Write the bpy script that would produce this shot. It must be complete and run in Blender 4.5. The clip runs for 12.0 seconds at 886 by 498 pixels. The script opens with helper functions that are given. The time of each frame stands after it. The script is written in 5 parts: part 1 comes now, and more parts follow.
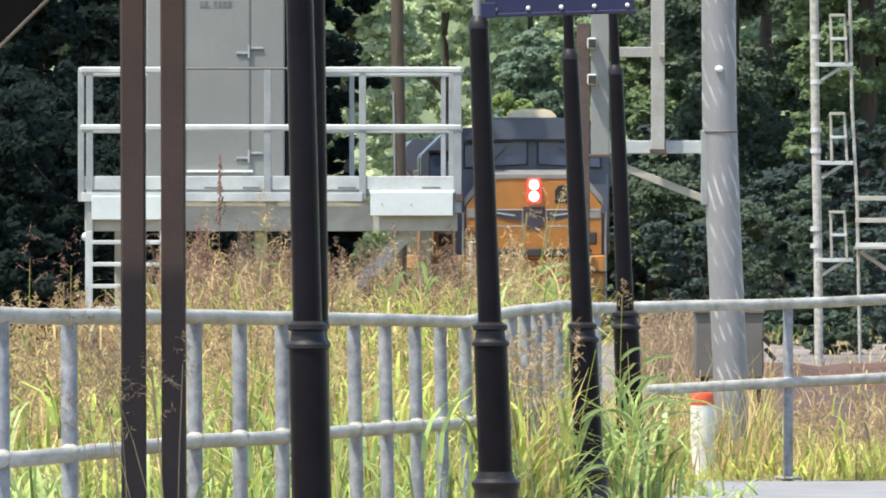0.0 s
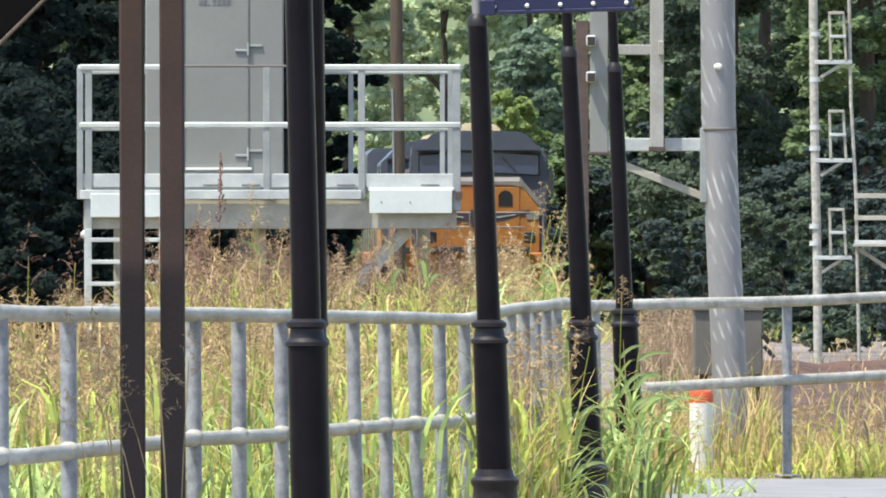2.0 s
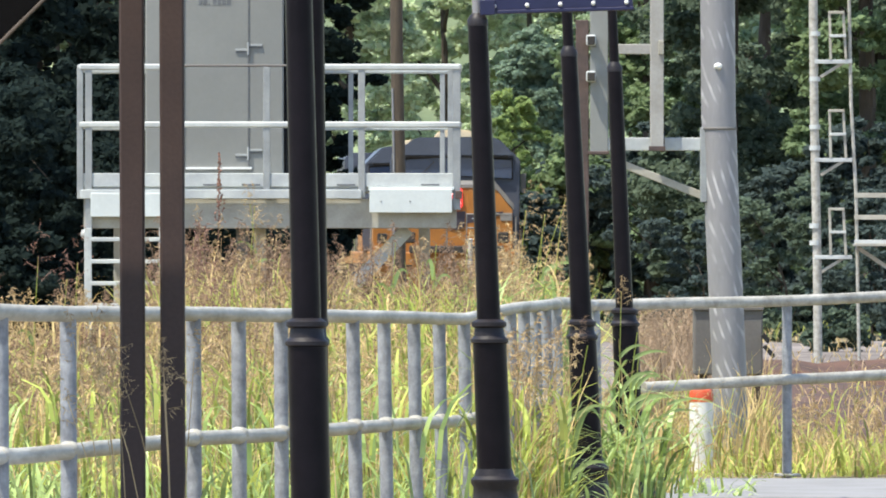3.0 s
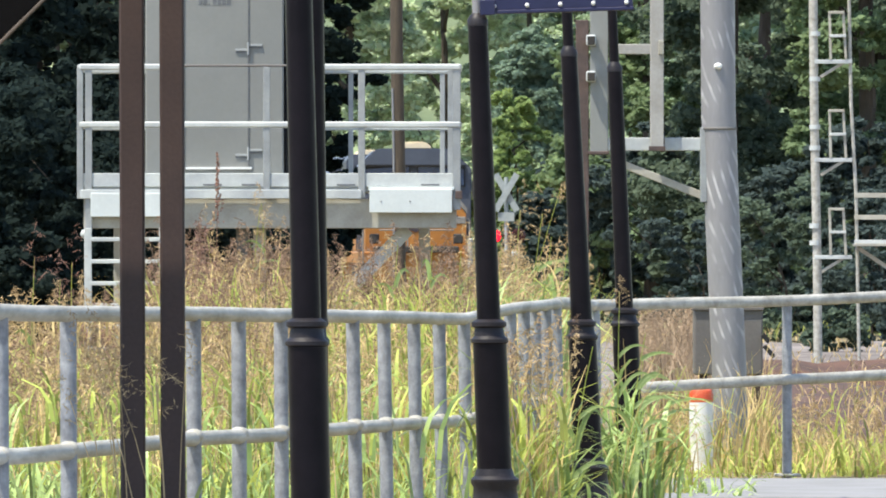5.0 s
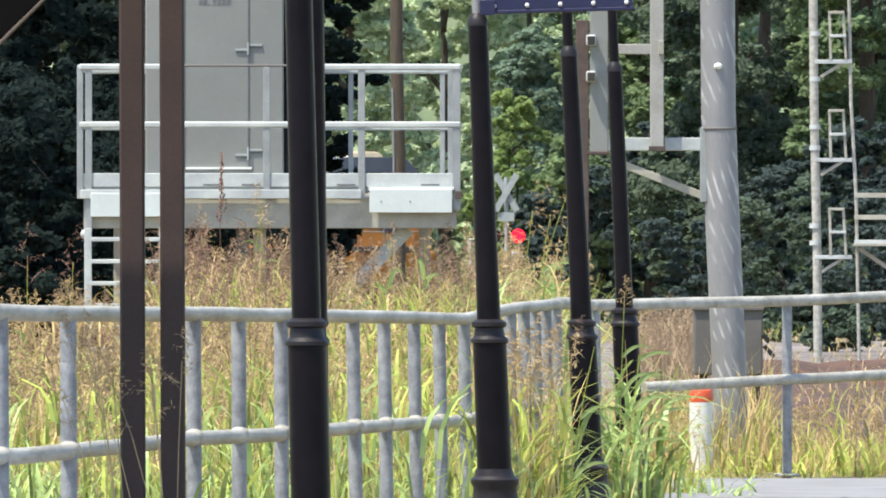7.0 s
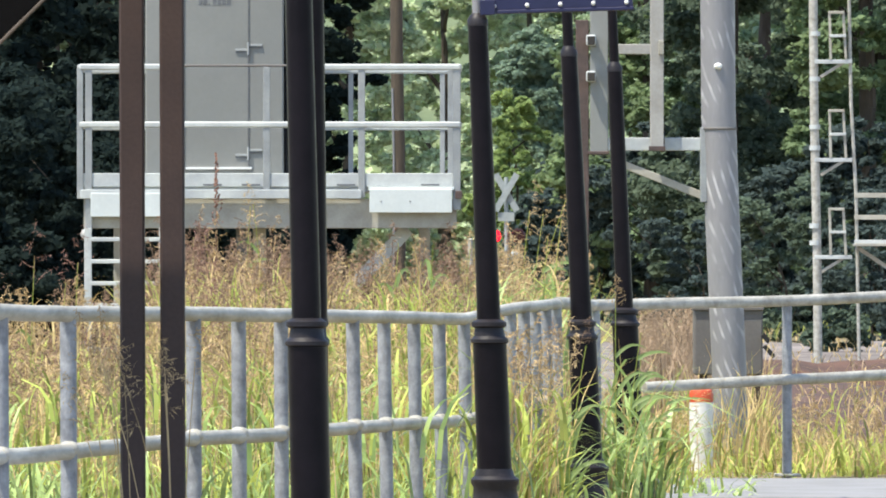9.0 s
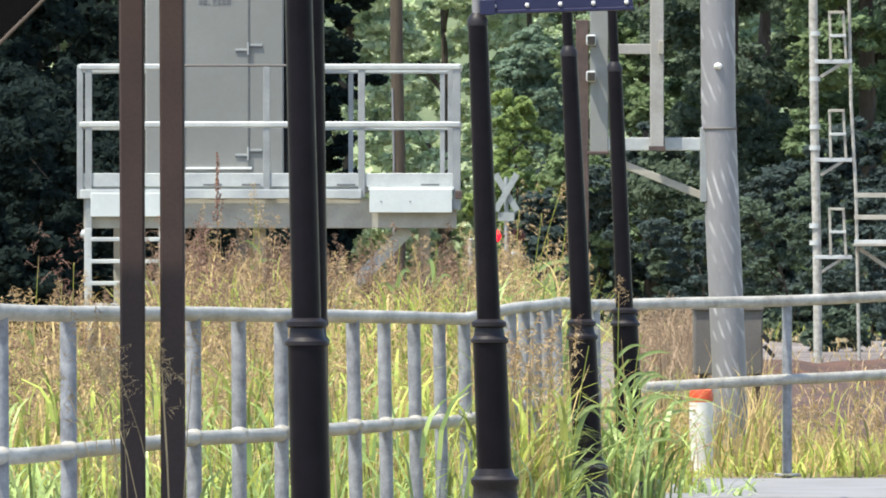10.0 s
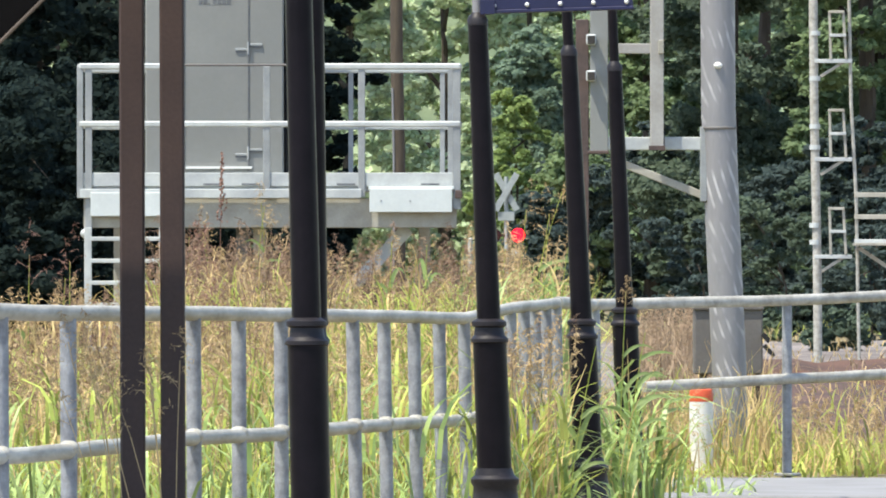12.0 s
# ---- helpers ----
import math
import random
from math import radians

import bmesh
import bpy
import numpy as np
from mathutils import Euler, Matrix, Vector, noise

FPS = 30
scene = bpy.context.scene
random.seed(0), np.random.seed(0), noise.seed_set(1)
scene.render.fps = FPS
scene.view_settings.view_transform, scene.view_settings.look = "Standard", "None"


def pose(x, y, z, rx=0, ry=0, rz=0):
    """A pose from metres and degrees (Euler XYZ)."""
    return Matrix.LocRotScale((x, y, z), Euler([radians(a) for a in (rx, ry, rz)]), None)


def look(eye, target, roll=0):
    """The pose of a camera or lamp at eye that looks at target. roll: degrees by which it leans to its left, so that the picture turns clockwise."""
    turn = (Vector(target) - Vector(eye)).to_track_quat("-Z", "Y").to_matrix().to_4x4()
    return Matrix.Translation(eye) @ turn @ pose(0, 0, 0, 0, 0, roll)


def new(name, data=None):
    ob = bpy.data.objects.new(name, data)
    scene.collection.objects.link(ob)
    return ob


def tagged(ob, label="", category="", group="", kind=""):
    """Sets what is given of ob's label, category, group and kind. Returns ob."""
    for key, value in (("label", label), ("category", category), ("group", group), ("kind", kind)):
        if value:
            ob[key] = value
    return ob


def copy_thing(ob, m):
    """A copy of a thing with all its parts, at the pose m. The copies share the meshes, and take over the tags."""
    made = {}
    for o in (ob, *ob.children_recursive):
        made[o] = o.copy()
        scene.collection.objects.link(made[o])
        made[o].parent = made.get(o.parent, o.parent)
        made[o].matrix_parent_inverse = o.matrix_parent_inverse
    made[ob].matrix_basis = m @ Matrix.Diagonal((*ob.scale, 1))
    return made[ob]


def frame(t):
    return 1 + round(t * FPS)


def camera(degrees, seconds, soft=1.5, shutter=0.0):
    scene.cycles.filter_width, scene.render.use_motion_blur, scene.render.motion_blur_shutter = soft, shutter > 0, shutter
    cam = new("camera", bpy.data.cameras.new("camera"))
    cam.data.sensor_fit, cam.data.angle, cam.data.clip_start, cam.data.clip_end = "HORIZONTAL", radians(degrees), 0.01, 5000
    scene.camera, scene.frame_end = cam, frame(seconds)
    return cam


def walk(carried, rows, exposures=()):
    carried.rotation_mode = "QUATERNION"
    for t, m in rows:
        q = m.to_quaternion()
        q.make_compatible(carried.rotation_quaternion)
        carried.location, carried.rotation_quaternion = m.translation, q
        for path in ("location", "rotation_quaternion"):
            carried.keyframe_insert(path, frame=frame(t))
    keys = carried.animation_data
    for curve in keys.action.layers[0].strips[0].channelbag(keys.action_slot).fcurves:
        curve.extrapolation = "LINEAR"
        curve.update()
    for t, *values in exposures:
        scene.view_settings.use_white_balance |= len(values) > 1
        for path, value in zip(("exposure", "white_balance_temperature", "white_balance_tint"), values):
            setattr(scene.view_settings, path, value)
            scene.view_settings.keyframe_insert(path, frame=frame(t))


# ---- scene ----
# The camera stands on a tripod on the station platform and looks along the railway with a very long lens; it settles by a hair at the start.
cam = camera(4.988, 12.0, soft=1.9)
walk(cam, [(t, pose(0, 0, 1.4, 90 + up, 0, left)) for t, up, left in (
    (0.0, 0.0165, 0.0055), (0.5, 0.0098, -0.0015), (1.0, 0.0072, 0.0), (1.5, 0.0062, 0.001), (2.0, 0.0028, 0.0), (2.5, 0.0016, 0.0),
    (3.0, 0.0, 0.0), (6.0, 0.0, 0.0), (9.0, 0.0, 0.0), (12.0, -0.0032, 0.0))])

# ---- light: high summer sun over the left shoulder, clear sky ----
SUN_ELEVATION, SUN_AZIMUTH = 65.0, 234.0
world = bpy.data.worlds.new("sky")
scene.world = world
world.use_nodes = True
sky = world.node_tree.nodes.new("ShaderNodeTexSky")
sky.sky_type, sky.sun_disc = "NISHITA", False
sky.sun_elevation, sky.sun_rotation = radians(SUN_ELEVATION), radians(SUN_AZIMUTH)
world.node_tree.nodes["Background"].inputs["Strength"].default_value = 0.15
world.node_tree.links.new(sky.outputs["Color"], world.node_tree.nodes["Background"].inputs["Color"])
sun = new("sun", bpy.data.lights.new("sun", "SUN"))
sun.data.energy, sun.data.angle, sun.data.color = 3.8, radians(0.5), (1.0, 0.94, 0.8)
sa, se = radians(SUN_AZIMUTH), radians(SUN_ELEVATION)
sun.matrix_world = look((math.sin(sa) * math.cos(se) * 50, math.cos(sa) * math.cos(se) * 50, math.sin(se) * 50), (0, 0, 0))
scene.view_settings.exposure = 0.93


# ---- materials ----
def material(name, color, rough=0.6, metal=0.0, second=None, scale=6.0, bump=0.2, fine=60.0, spread=0.25, stretch=(1, 1, 1), glow=0.0, through_light=0.0, per_object=0.0, island=0.0, coat=0.0, gloss=0.5):
    """A surface with stains at one scale and grain at another."""
    m = bpy.data.materials.new(name)
    m.use_nodes = True
    n, l = m.node_tree.nodes, m.node_tree.links
    b = n["Principled BSDF"]
    b.inputs["Metallic"].default_value = metal
    b.inputs["Coat Weight"].default_value = coat
    b.inputs["Specular IOR Level"].default_value = gloss
    tc = n.new("ShaderNodeTexCoord")
    mp = n.new("ShaderNodeMapping")
    mp.inputs["Scale"].default_value = stretch
    l.new(tc.outputs["Object"], mp.inputs["Vector"])
    big = n.new("ShaderNodeTexNoise")
    big.inputs["Scale"].default_value, big.inputs["Detail"].default_value, big.inputs["Roughness"].default_value = scale, 5, 0.62
    l.new(mp.outputs["Vector"], big.inputs["Vector"])
    small = n.new("ShaderNodeTexNoise")
    small.inputs["Scale"].default_value, small.inputs["Detail"].default_value = fine, 3
    l.new(mp.outputs["Vector"], small.inputs["Vector"])
    ramp = n.new("ShaderNodeValToRGB")
    ramp.color_ramp.elements[0].position, ramp.color_ramp.elements[1].position = 0.34, 0.66
    dark = second if second else tuple(c * (1 - spread * 1.6) for c in color)
    ramp.color_ramp.elements[0].color, ramp.color_ramp.elements[1].color = (*dark, 1), (*color, 1)
    l.new(big.outputs["Fac"], ramp.inputs["Fac"])
    hsv = n.new("ShaderNodeHueSaturation")
    l.new(ramp.outputs["Color"], hsv.inputs["Color"])
    add = n.new("ShaderNodeMapRange")
    add.inputs["To Min"].default_value, add.inputs["To Max"].default_value = 1 - spread, 1 + spread
    l.new(small.outputs["Fac"], add.inputs["Value"])
    value = add.outputs["Result"]
    if per_object or island:
        src = n.new("ShaderNodeObjectInfo" if per_object else "ShaderNodeNewGeometry")
        rnd = n.new("ShaderNodeMapRange")
        amount = per_object or island
        rnd.inputs["To Min"].default_value, rnd.inputs["To Max"].default_value = 1 - amount, 1 + amount
        l.new(src.outputs["Random" if per_object else "Random Per Island"], rnd.inputs["Value"])
        mul = n.new("ShaderNodeMath")
        mul.operation = "MULTIPLY"
        l.new(value, mul.inputs[0]), l.new(rnd.outputs["Result"], mul.inputs[1])
        value = mul.outputs["Value"]
    l.new(value, hsv.inputs["Value"])
    l.new(hsv.outputs["Color"], b.inputs["Base Color"])
    rr = n.new("ShaderNodeMapRange")
    rr.inputs["To Min"].default_value, rr.inputs["To Max"].default_value = max(0.03, rough - 0.12), min(1, rough + 0.12)
    l.new(big.outputs["Fac"], rr.inputs["Value"]), l.new(rr.outputs["Result"], b.inputs["Roughness"])
    if bump:
        bp = n.new("ShaderNodeBump")
        bp.inputs["Strength"].default_value, bp.inputs["Distance"].default_value = bump, 0.01
        l.new(small.outputs["Fac"], bp.inputs["Height"]), l.new(bp.outputs["Normal"], b.inputs["Normal"])
    if glow:
        b.inputs["Emission Color"].default_value, b.inputs["Emission Strength"].default_value = (*color, 1), glow
    if through_light:
        tl = n.new("ShaderNodeBsdfTranslucent")
        l.new(hsv.outputs["Color"], tl.inputs["Color"])
        mix = n.new("ShaderNodeMixShader")
        mix.inputs["Fac"].default_value = through_light
        l.new(b.outputs["BSDF"], mix.inputs[1]), l.new(tl.outputs["BSDF"], mix.inputs[2])
        l.new(mix.outputs["Shader"], n["Material Output"].inputs["Surface"])
    return m


GALV = material("galvanised_pipe", (0.49, 0.475, 0.425), 0.6, 0.05, (0.27, 0.255, 0.215), 13, 0.25, 60, 0.16, (1, 0.12, 1))
GALV_POLE = material("galvanised_mast", (0.27, 0.265, 0.275), 0.5, 0.15, (0.22, 0.215, 0.225), 5, 0.12, 50, 0.12, (1, 1, 0.25))
# weathered blotches, plus the upright posts' bluish shade put into a darker zinc
GALV_POST = material("weathered_shade_toned_post", (0.33, 0.34, 0.355), 0.6, 0.1, (0.17, 0.175, 0.19), 14, 0.25, 90, 0.2)
ALUMINIUM = material("weathered_aluminium", (0.55, 0.575, 0.55), 0.55, 0.1, (0.38, 0.4, 0.41), 3, 0.1, 45, 0.08)
# aluminium darkened so that rail posts carry their shade in the colour
TUBE = material("darkened_aluminium_tube", (0.33, 0.345, 0.345), 0.55, 0.1, (0.25, 0.265, 0.27), 6, 0.15, 60, 0.12)
FRAME = material("dusty_white_frame_paint", (0.36, 0.35, 0.33), 0.65, 0, (0.28, 0.265, 0.24), 4, 0.15, 60, 0.15)
CABINET = material("painted_aluminium_cabinet", (0.236, 0.240, 0.226), 0.55, 0.1, (0.206, 0.210, 0.198), 1.2, 0.06, 30, 0.05)
SEAM_AND_SHADOW = material("dark_seam_and_painted_shadow", (0.16, 0.17, 0.18), 0.7, 0, None, 20, 0.1)
BEAM = material("dusty_steel_beam", (0.43, 0.41, 0.35), 0.7, 0.0, (0.31, 0.29, 0.24), 4, 0.15, 60, 0.15)
BLACK = material("black_enamel", (0.0055, 0.0045, 0.0065), 0.36, 0, (0.010, 0.008, 0.011), 7, 0.08, 70, 0.2, gloss=0.11)
# sunlit highlights of the castings, put in as a lighter black
CAST = material("highlight_toned_black_casting", (0.022, 0.019, 0.022), 0.5, 0, (0.012, 0.010, 0.013), 9, 0.15, 80, 0.25, gloss=0.3)
BROWN = material("dark_brown_paint", (0.067, 0.044, 0.039), 0.5, 0, (0.054, 0.036, 0.033), 5, 0.1, 80, 0.15, gloss=0.25)
EAVE = material("dark_eave", (0.004, 0.0035, 0.0035), 0.8, 0, None, 5, 0.1, gloss=0.1)
TRIM = material("tan_eave_edge", (0.14, 0.105, 0.085), 0.6, 0, None, 8, 0.1)
EMBLEM = material("faded_dark_emblem", (0.04, 0.034, 0.05), 0.6, 0, (0.06, 0.045, 0.05), 3, 0.05, 30, 0.15)
BLUE = material("navy_sign_panel", (0.014, 0.016, 0.066), 0.4, 0, (0.011, 0.013, 0.055), 3, 0.04, 40, 0.1)
WHITE = material("white_paint", (0.8, 0.8, 0.78), 0.55, 0, (0.7, 0.7, 0.67), 6, 0.1, 60, 0.06)
PANEL = material("chalky_white_panel", (0.62, 0.66, 0.645), 0.6, 0, (0.54, 0.58, 0.57), 3, 0.08, 40, 0.06)
RED_PAINT = material("orange_red_paint", (0.62, 0.09, 0.03), 0.5, 0, None, 6, 0.1, 60, 0.1)
RUST = material("rusty_steel", (0.11, 0.075, 0.065), 0.75, 0.1, (0.07, 0.05, 0.045), 8, 0.25, 70, 0.2)
DULL_BOX = material("grey_brown_cabinet", (0.15, 0.14, 0.13), 0.65, 0, (0.11, 0.1, 0.095), 3, 0.15, 50, 0.15)
DARK_RUBBER = material("black_rubber", (0.012, 0.012, 0.013), 0.7, 0, None, 9, 0.1)
CONCRETE = material("pale_concrete", (0.26, 0.26, 0.27), 0.85, 0, (0.2, 0.2, 0.2), 2, 0.3, 60, 0.12)
SOIL = material("dry_soil_and_litter", (0.22, 0.17, 0.09), 0.95, 0, (0.12, 0.105, 0.05), 0.35, 0.6, 9, 0.3)
GRAVEL = material("pale_gravel", (0.27, 0.235, 0.215), 0.95, 0, (0.10, 0.08, 0.065), 0.45, 0.9, 14, 0.25)
CLAY = material("red_brown_clay", (0.115, 0.060, 0.040), 0.95, 0, (0.05, 0.03, 0.022), 1.6, 0.9, 9, 0.3)
BALLAST = material("grey_ballast", (0.24, 0.22, 0.21), 0.95, 0, (0.15, 0.14, 0.13), 2, 0.9, 18, 0.3)
RAIL = material("worn_rail_steel", (0.3, 0.25, 0.22), 0.4, 0.7, (0.18, 0.12, 0.09), 5, 0.1)
TIE = material("creosoted_timber", (0.06, 0.048, 0.04), 0.9, 0, None, 4, 0.3, 40, 0.25, (1, 6, 1), per_object=0.25)
YELLOW = material("yellow_enamel", (0.43, 0.18, 0.035), 0.5, 0, (0.33, 0.135, 0.03), 1.6, 0.05, 30, 0.12)
LOCO_GREY = material("grey_enamel", (0.082, 0.094, 0.125), 0.4, 0, (0.06, 0.07, 0.094), 1.2, 0.05, 30, 0.12)
LIGHT_GREY = material("sooty_pale_grey_enamel", (0.25, 0.24, 0.22), 0.5, 0, (0.18, 0.17, 0.16), 2, 0.05, 30, 0.12)
CREAM = material("cream_roof_unit", (0.74, 0.62, 0.42), 0.6, 0, (0.66, 0.55, 0.38), 4, 0.1, 40, 0.1)
UNDER = material("sooty_running_gear", (0.03, 0.028, 0.026), 0.8, 0, (0.05, 0.042, 0.036), 4, 0.3, 40, 0.3)
WINDOW = material("dark_tinted_windscreen", (0.042, 0.062, 0.115), 0.2, 0, (0.032, 0.05, 0.095), 1, 0.0, 20, 0.1, coat=0.3)
SEAL = material("black_window_seal", (0.012, 0.012, 0.014), 0.6, 0, None, 9, 0.1)
LAMP_WHITE = material("lit_headlamp", (1.0, 0.42, 0.36), 0.3, 0, (1.0, 0.38, 0.32), 2, 0, 20, 0.02, glow=2.4)
LAMP_RED = material("lit_red_lens", (1.0, 0.008, 0.025), 0.5, 0, (1.0, 0.007, 0.02), 2, 0, 20, 0.02, glow=1.5, gloss=0.1)
LAMP_HALO = material("painted_red_lamp_halo", (0.75, 0.05, 0.04), 0.35, 0, None, 8, 0.05, glow=0.9)
DARK_LENS = material("unlit_dark_lens", (0.05, 0.012, 0.012), 0.2, 0, None, 6, 0.0)
SIGN_WHITE = material("weathered_white_board", (0.40, 0.44, 0.45), 0.7, 0, (0.3, 0.34, 0.35), 4, 0.1)
POLE_WOOD = material("weathered_pole_wood", (0.095, 0.072, 0.05), 0.9, 0, (0.055, 0.042, 0.03), 5, 0.4, 30, 0.25, (4, 4, 0.4))
BARK = material("grey_brown_bark", (0.085, 0.068, 0.052), 0.95, 0, (0.05, 0.04, 0.032), 3, 0.5, 20, 0.25, (2, 2, 0.5))
LEAF_DARK = material("deep_green_leaves", (0.15, 0.20, 0.135), 0.8, 0, (0.11, 0.15, 0.11), 0.35, 0, 3, 0.2, through_light=0.5, island=0.22, gloss=0.15)
# shade over the left stand, put into a darker leaf colour
LEAF_SHADE = material("shade_tinted_leaves", (0.032, 0.048, 0.043), 0.8, 0, (0.026, 0.04, 0.036), 0.35, 0, 3, 0.15, through_light=0.6, island=0.2, gloss=0.03)
# blue-green that carries the thicket's shade and a bluish haze
LEAF_BLUE = material("shade_and_haze_tinted_leaves", (0.10, 0.135, 0.126), 0.8, 0, (0.082, 0.114, 0.108), 0.35, 0, 3, 0.15, through_light=0.5, island=0.15, gloss=0.06)
# haze in the middle distance, put into a paler leaf colour
LEAF_HAZE = material("haze_tinted_leaves", (0.40, 0.49, 0.30), 0.8, 0, (0.30, 0.39, 0.25), 0.2, 0, 3, 0.15, through_light=0.5, island=0.2, gloss=0.12)
LEAF_TEAL = material("grey_green_leaves", (0.29, 0.38, 0.27), 0.8, 0, (0.22, 0.30, 0.22), 0.2, 0, 3, 0.15, through_light=0.55, island=0.15, gloss=0.08)
LEAF_YELLOW = material("yellow_green_leaves", (0.36, 0.45, 0.17), 0.8, 0, (0.27, 0.36, 0.14), 0.3, 0, 3, 0.15, through_light=0.5, island=0.2, gloss=0.12)
LEAF_MID = material("summer_green_leaves", (0.25, 0.33, 0.16), 0.7, 0, (0.16, 0.23, 0.13), 0.3, 0, 3, 0.2, through_light=0.5, island=0.25, gloss=0.15)
# haze over the far woods, put in as a lighter leaf colour
LEAF_PALE = material("haze_lightened_far_leaves", (0.56, 0.65, 0.42), 0.8, 0, (0.46, 0.55, 0.38), 0.16, 0, 3, 0.2, through_light=0.5, island=0.22, gloss=0.15)
GRASS_GREEN = material("lush_grass_blades", (0.53, 0.57, 0.14), 0.55, 0, (0.32, 0.38, 0.09), 1.5, 0, 9, 0.2, through_light=0.45, island=0.6, gloss=0.35)
SEED_RED = material("reddish_seed_heads", (0.33, 0.19, 0.14), 0.7, 0, (0.24, 0.13, 0.1), 1.2, 0, 12, 0.25, through_light=0.3, island=0.4)
GRASS_LUSH = material("fresh_broad_grass_blades", (0.42, 0.53, 0.19), 0.4, 0, (0.25, 0.35, 0.11), 1.5, 0, 9, 0.2, through_light=0.4, island=0.6, gloss=0.5)
GRASS_DRY = material("straw_grass_blades", (0.70, 0.54, 0.25), 0.6, 0, (0.48, 0.34, 0.15), 1.5, 0, 9, 0.2, through_light=0.35, island=0.35, gloss=0.35)
RUSSET = material("russet_seed_heads", (0.36, 0.245, 0.165), 0.8, 0, (0.22, 0.145, 0.105), 0.8, 0, 9, 0.25, through_light=0.3, island=0.35, gloss=0.2)
DUSTY = material("dusty_brown_grass", (0.46, 0.345, 0.23), 0.8, 0, (0.30, 0.21, 0.14), 0.8, 0, 9, 0.25, through_light=0.3, island=0.35, gloss=0.2)
SEED = material("tawny_seed_heads", (0.60, 0.45, 0.24), 0.7, 0, (0.42, 0.29, 0.15), 1.2, 0, 12, 0.25, through_light=0.3, island=0.4)


def zinc_runs(m):
    """Pale diagonal runs in a mast's zinc coat, broken up by patches."""
    n, l = m.node_tree.nodes, m.node_tree.links
    tc = n.new("ShaderNodeTexCoord")
    dot = n.new("ShaderNodeVectorMath")
    dot.operation = "DOT_PRODUCT"
    dot.inputs[1].default_value = (1.0, 0.0, 0.37)
    l.new(tc.outputs["Object"], dot.inputs[0])
    wobble = n.new("ShaderNodeTexNoise")
    wobble.inputs["Scale"].default_value = 2.2
    l.new(tc.outputs["Object"], wobble.inputs["Vector"])
    add = n.new("ShaderNodeMath")
    add.operation, add.inputs[1].default_value = "MULTIPLY_ADD", 0.1
    l.new(wobble.outputs["Fac"], add.inputs[0]), l.new(dot.outputs["Value"], add.inputs[2])
    freq = n.new("ShaderNodeMath")
    freq.operation, freq.inputs[1].default_value = "MULTIPLY", math.tau / 0.062
    l.new(add.outputs["Value"], freq.inputs[0])
    wave = n.new("ShaderNodeMath")
    wave.operation = "SINE"
    l.new(freq.outputs["Value"], wave.inputs[0])
    line = n.new("ShaderNodeMapRange")
    line.inputs["From Min"].default_value, line.inputs["From Max"].default_value = 0.35, 0.95
    l.new(wave.outputs["Value"], line.inputs["Value"])
    patch = n.new("ShaderNodeTexNoise")
    patch.inputs["Scale"].default_value = 5.0
    l.new(tc.outputs["Object"], patch.inputs["Vector"])
    where = n.new("ShaderNodeMapRange")
    where.inputs["From Min"].default_value, where.inputs["From Max"].default_value = 0.48, 0.67
    l.new(patch.outputs["Fac"], where.inputs["Value"])
    both = n.new("ShaderNodeMath")
    both.operation = "MULTIPLY"
    l.new(line.outputs["Result"], both.inputs[0]), l.new(where.outputs["Result"], both.inputs[1])
    mix = n.new("ShaderNodeMix")
    mix.data_type = "RGBA"
    base = n["Principled BSDF"].inputs["Base Color"]
    l.new(base.links[0].from_socket, mix.inputs["A"])
    mix.inputs["B"].default_value = (0.5, 0.49, 0.5, 1)
    l.new(both.outputs["Value"], mix.inputs["Factor"])
    l.new(mix.outputs["Result"], base)


zinc_runs(GALV_POLE)


# ---- mesh helpers ----
def part(name, bm, mat, parent=None, label="", smooth=False):
    me = bpy.data.meshes.new(name)
    bmesh.ops.recalc_face_normals(bm, faces=bm.faces)
    bm.to_mesh(me)
    bm.free()
    me.materials.append(mat)
    if smooth:
        for p in me.polygons:
            p.use_smooth = True
        me.set_sharp_from_angle(angle=radians(38))
    ob = new(name, me)
    if parent:
        ob.parent = parent
    return tagged(ob, label)


def thing(name, label, category, group="", kind="", at=(0, 0, 0)):
    ob = new(name)
    ob.location = at
    return tagged(ob, label, category, group, kind)


def box(x0, x1, y0, y1, z0, z1, bevel=0.004, bm=None):
    own = bmesh.new()
    bmesh.ops.create_cube(own, size=1, matrix=Matrix.Translation(((x0 + x1) / 2, (y0 + y1) / 2, (z0 + z1) / 2)) @ Matrix.Diagonal((x1 - x0, y1 - y0, z1 - z0, 1)))
    if bevel:
        bmesh.ops.bevel(own, geom=own.edges[:], offset=bevel, segments=1, affect="EDGES")
    return merged(own, bm)


def merged(own, bm):
    if bm is None:
        return own
    me = bpy.data.meshes.new("scrap")
    own.to_mesh(me)
    own.free()
    bm.from_mesh(me)
    bpy.data.meshes.remove(me)
    return bm


def rod(a, b, r0, r1=None, seg=14, bm=None):
    a, b = Vector(a), Vector(b)
    own = bmesh.new()
    turn = (b - a).to_track_quat("Z", "Y").to_matrix().to_4x4()
    bmesh.ops.create_cone(own, cap_ends=True, segments=seg, radius1=r0, radius2=r0 if r1 is None else r1, depth=(b - a).length, matrix=Matrix.Translation((a + b) / 2) @ turn)
    return merged(own, bm)


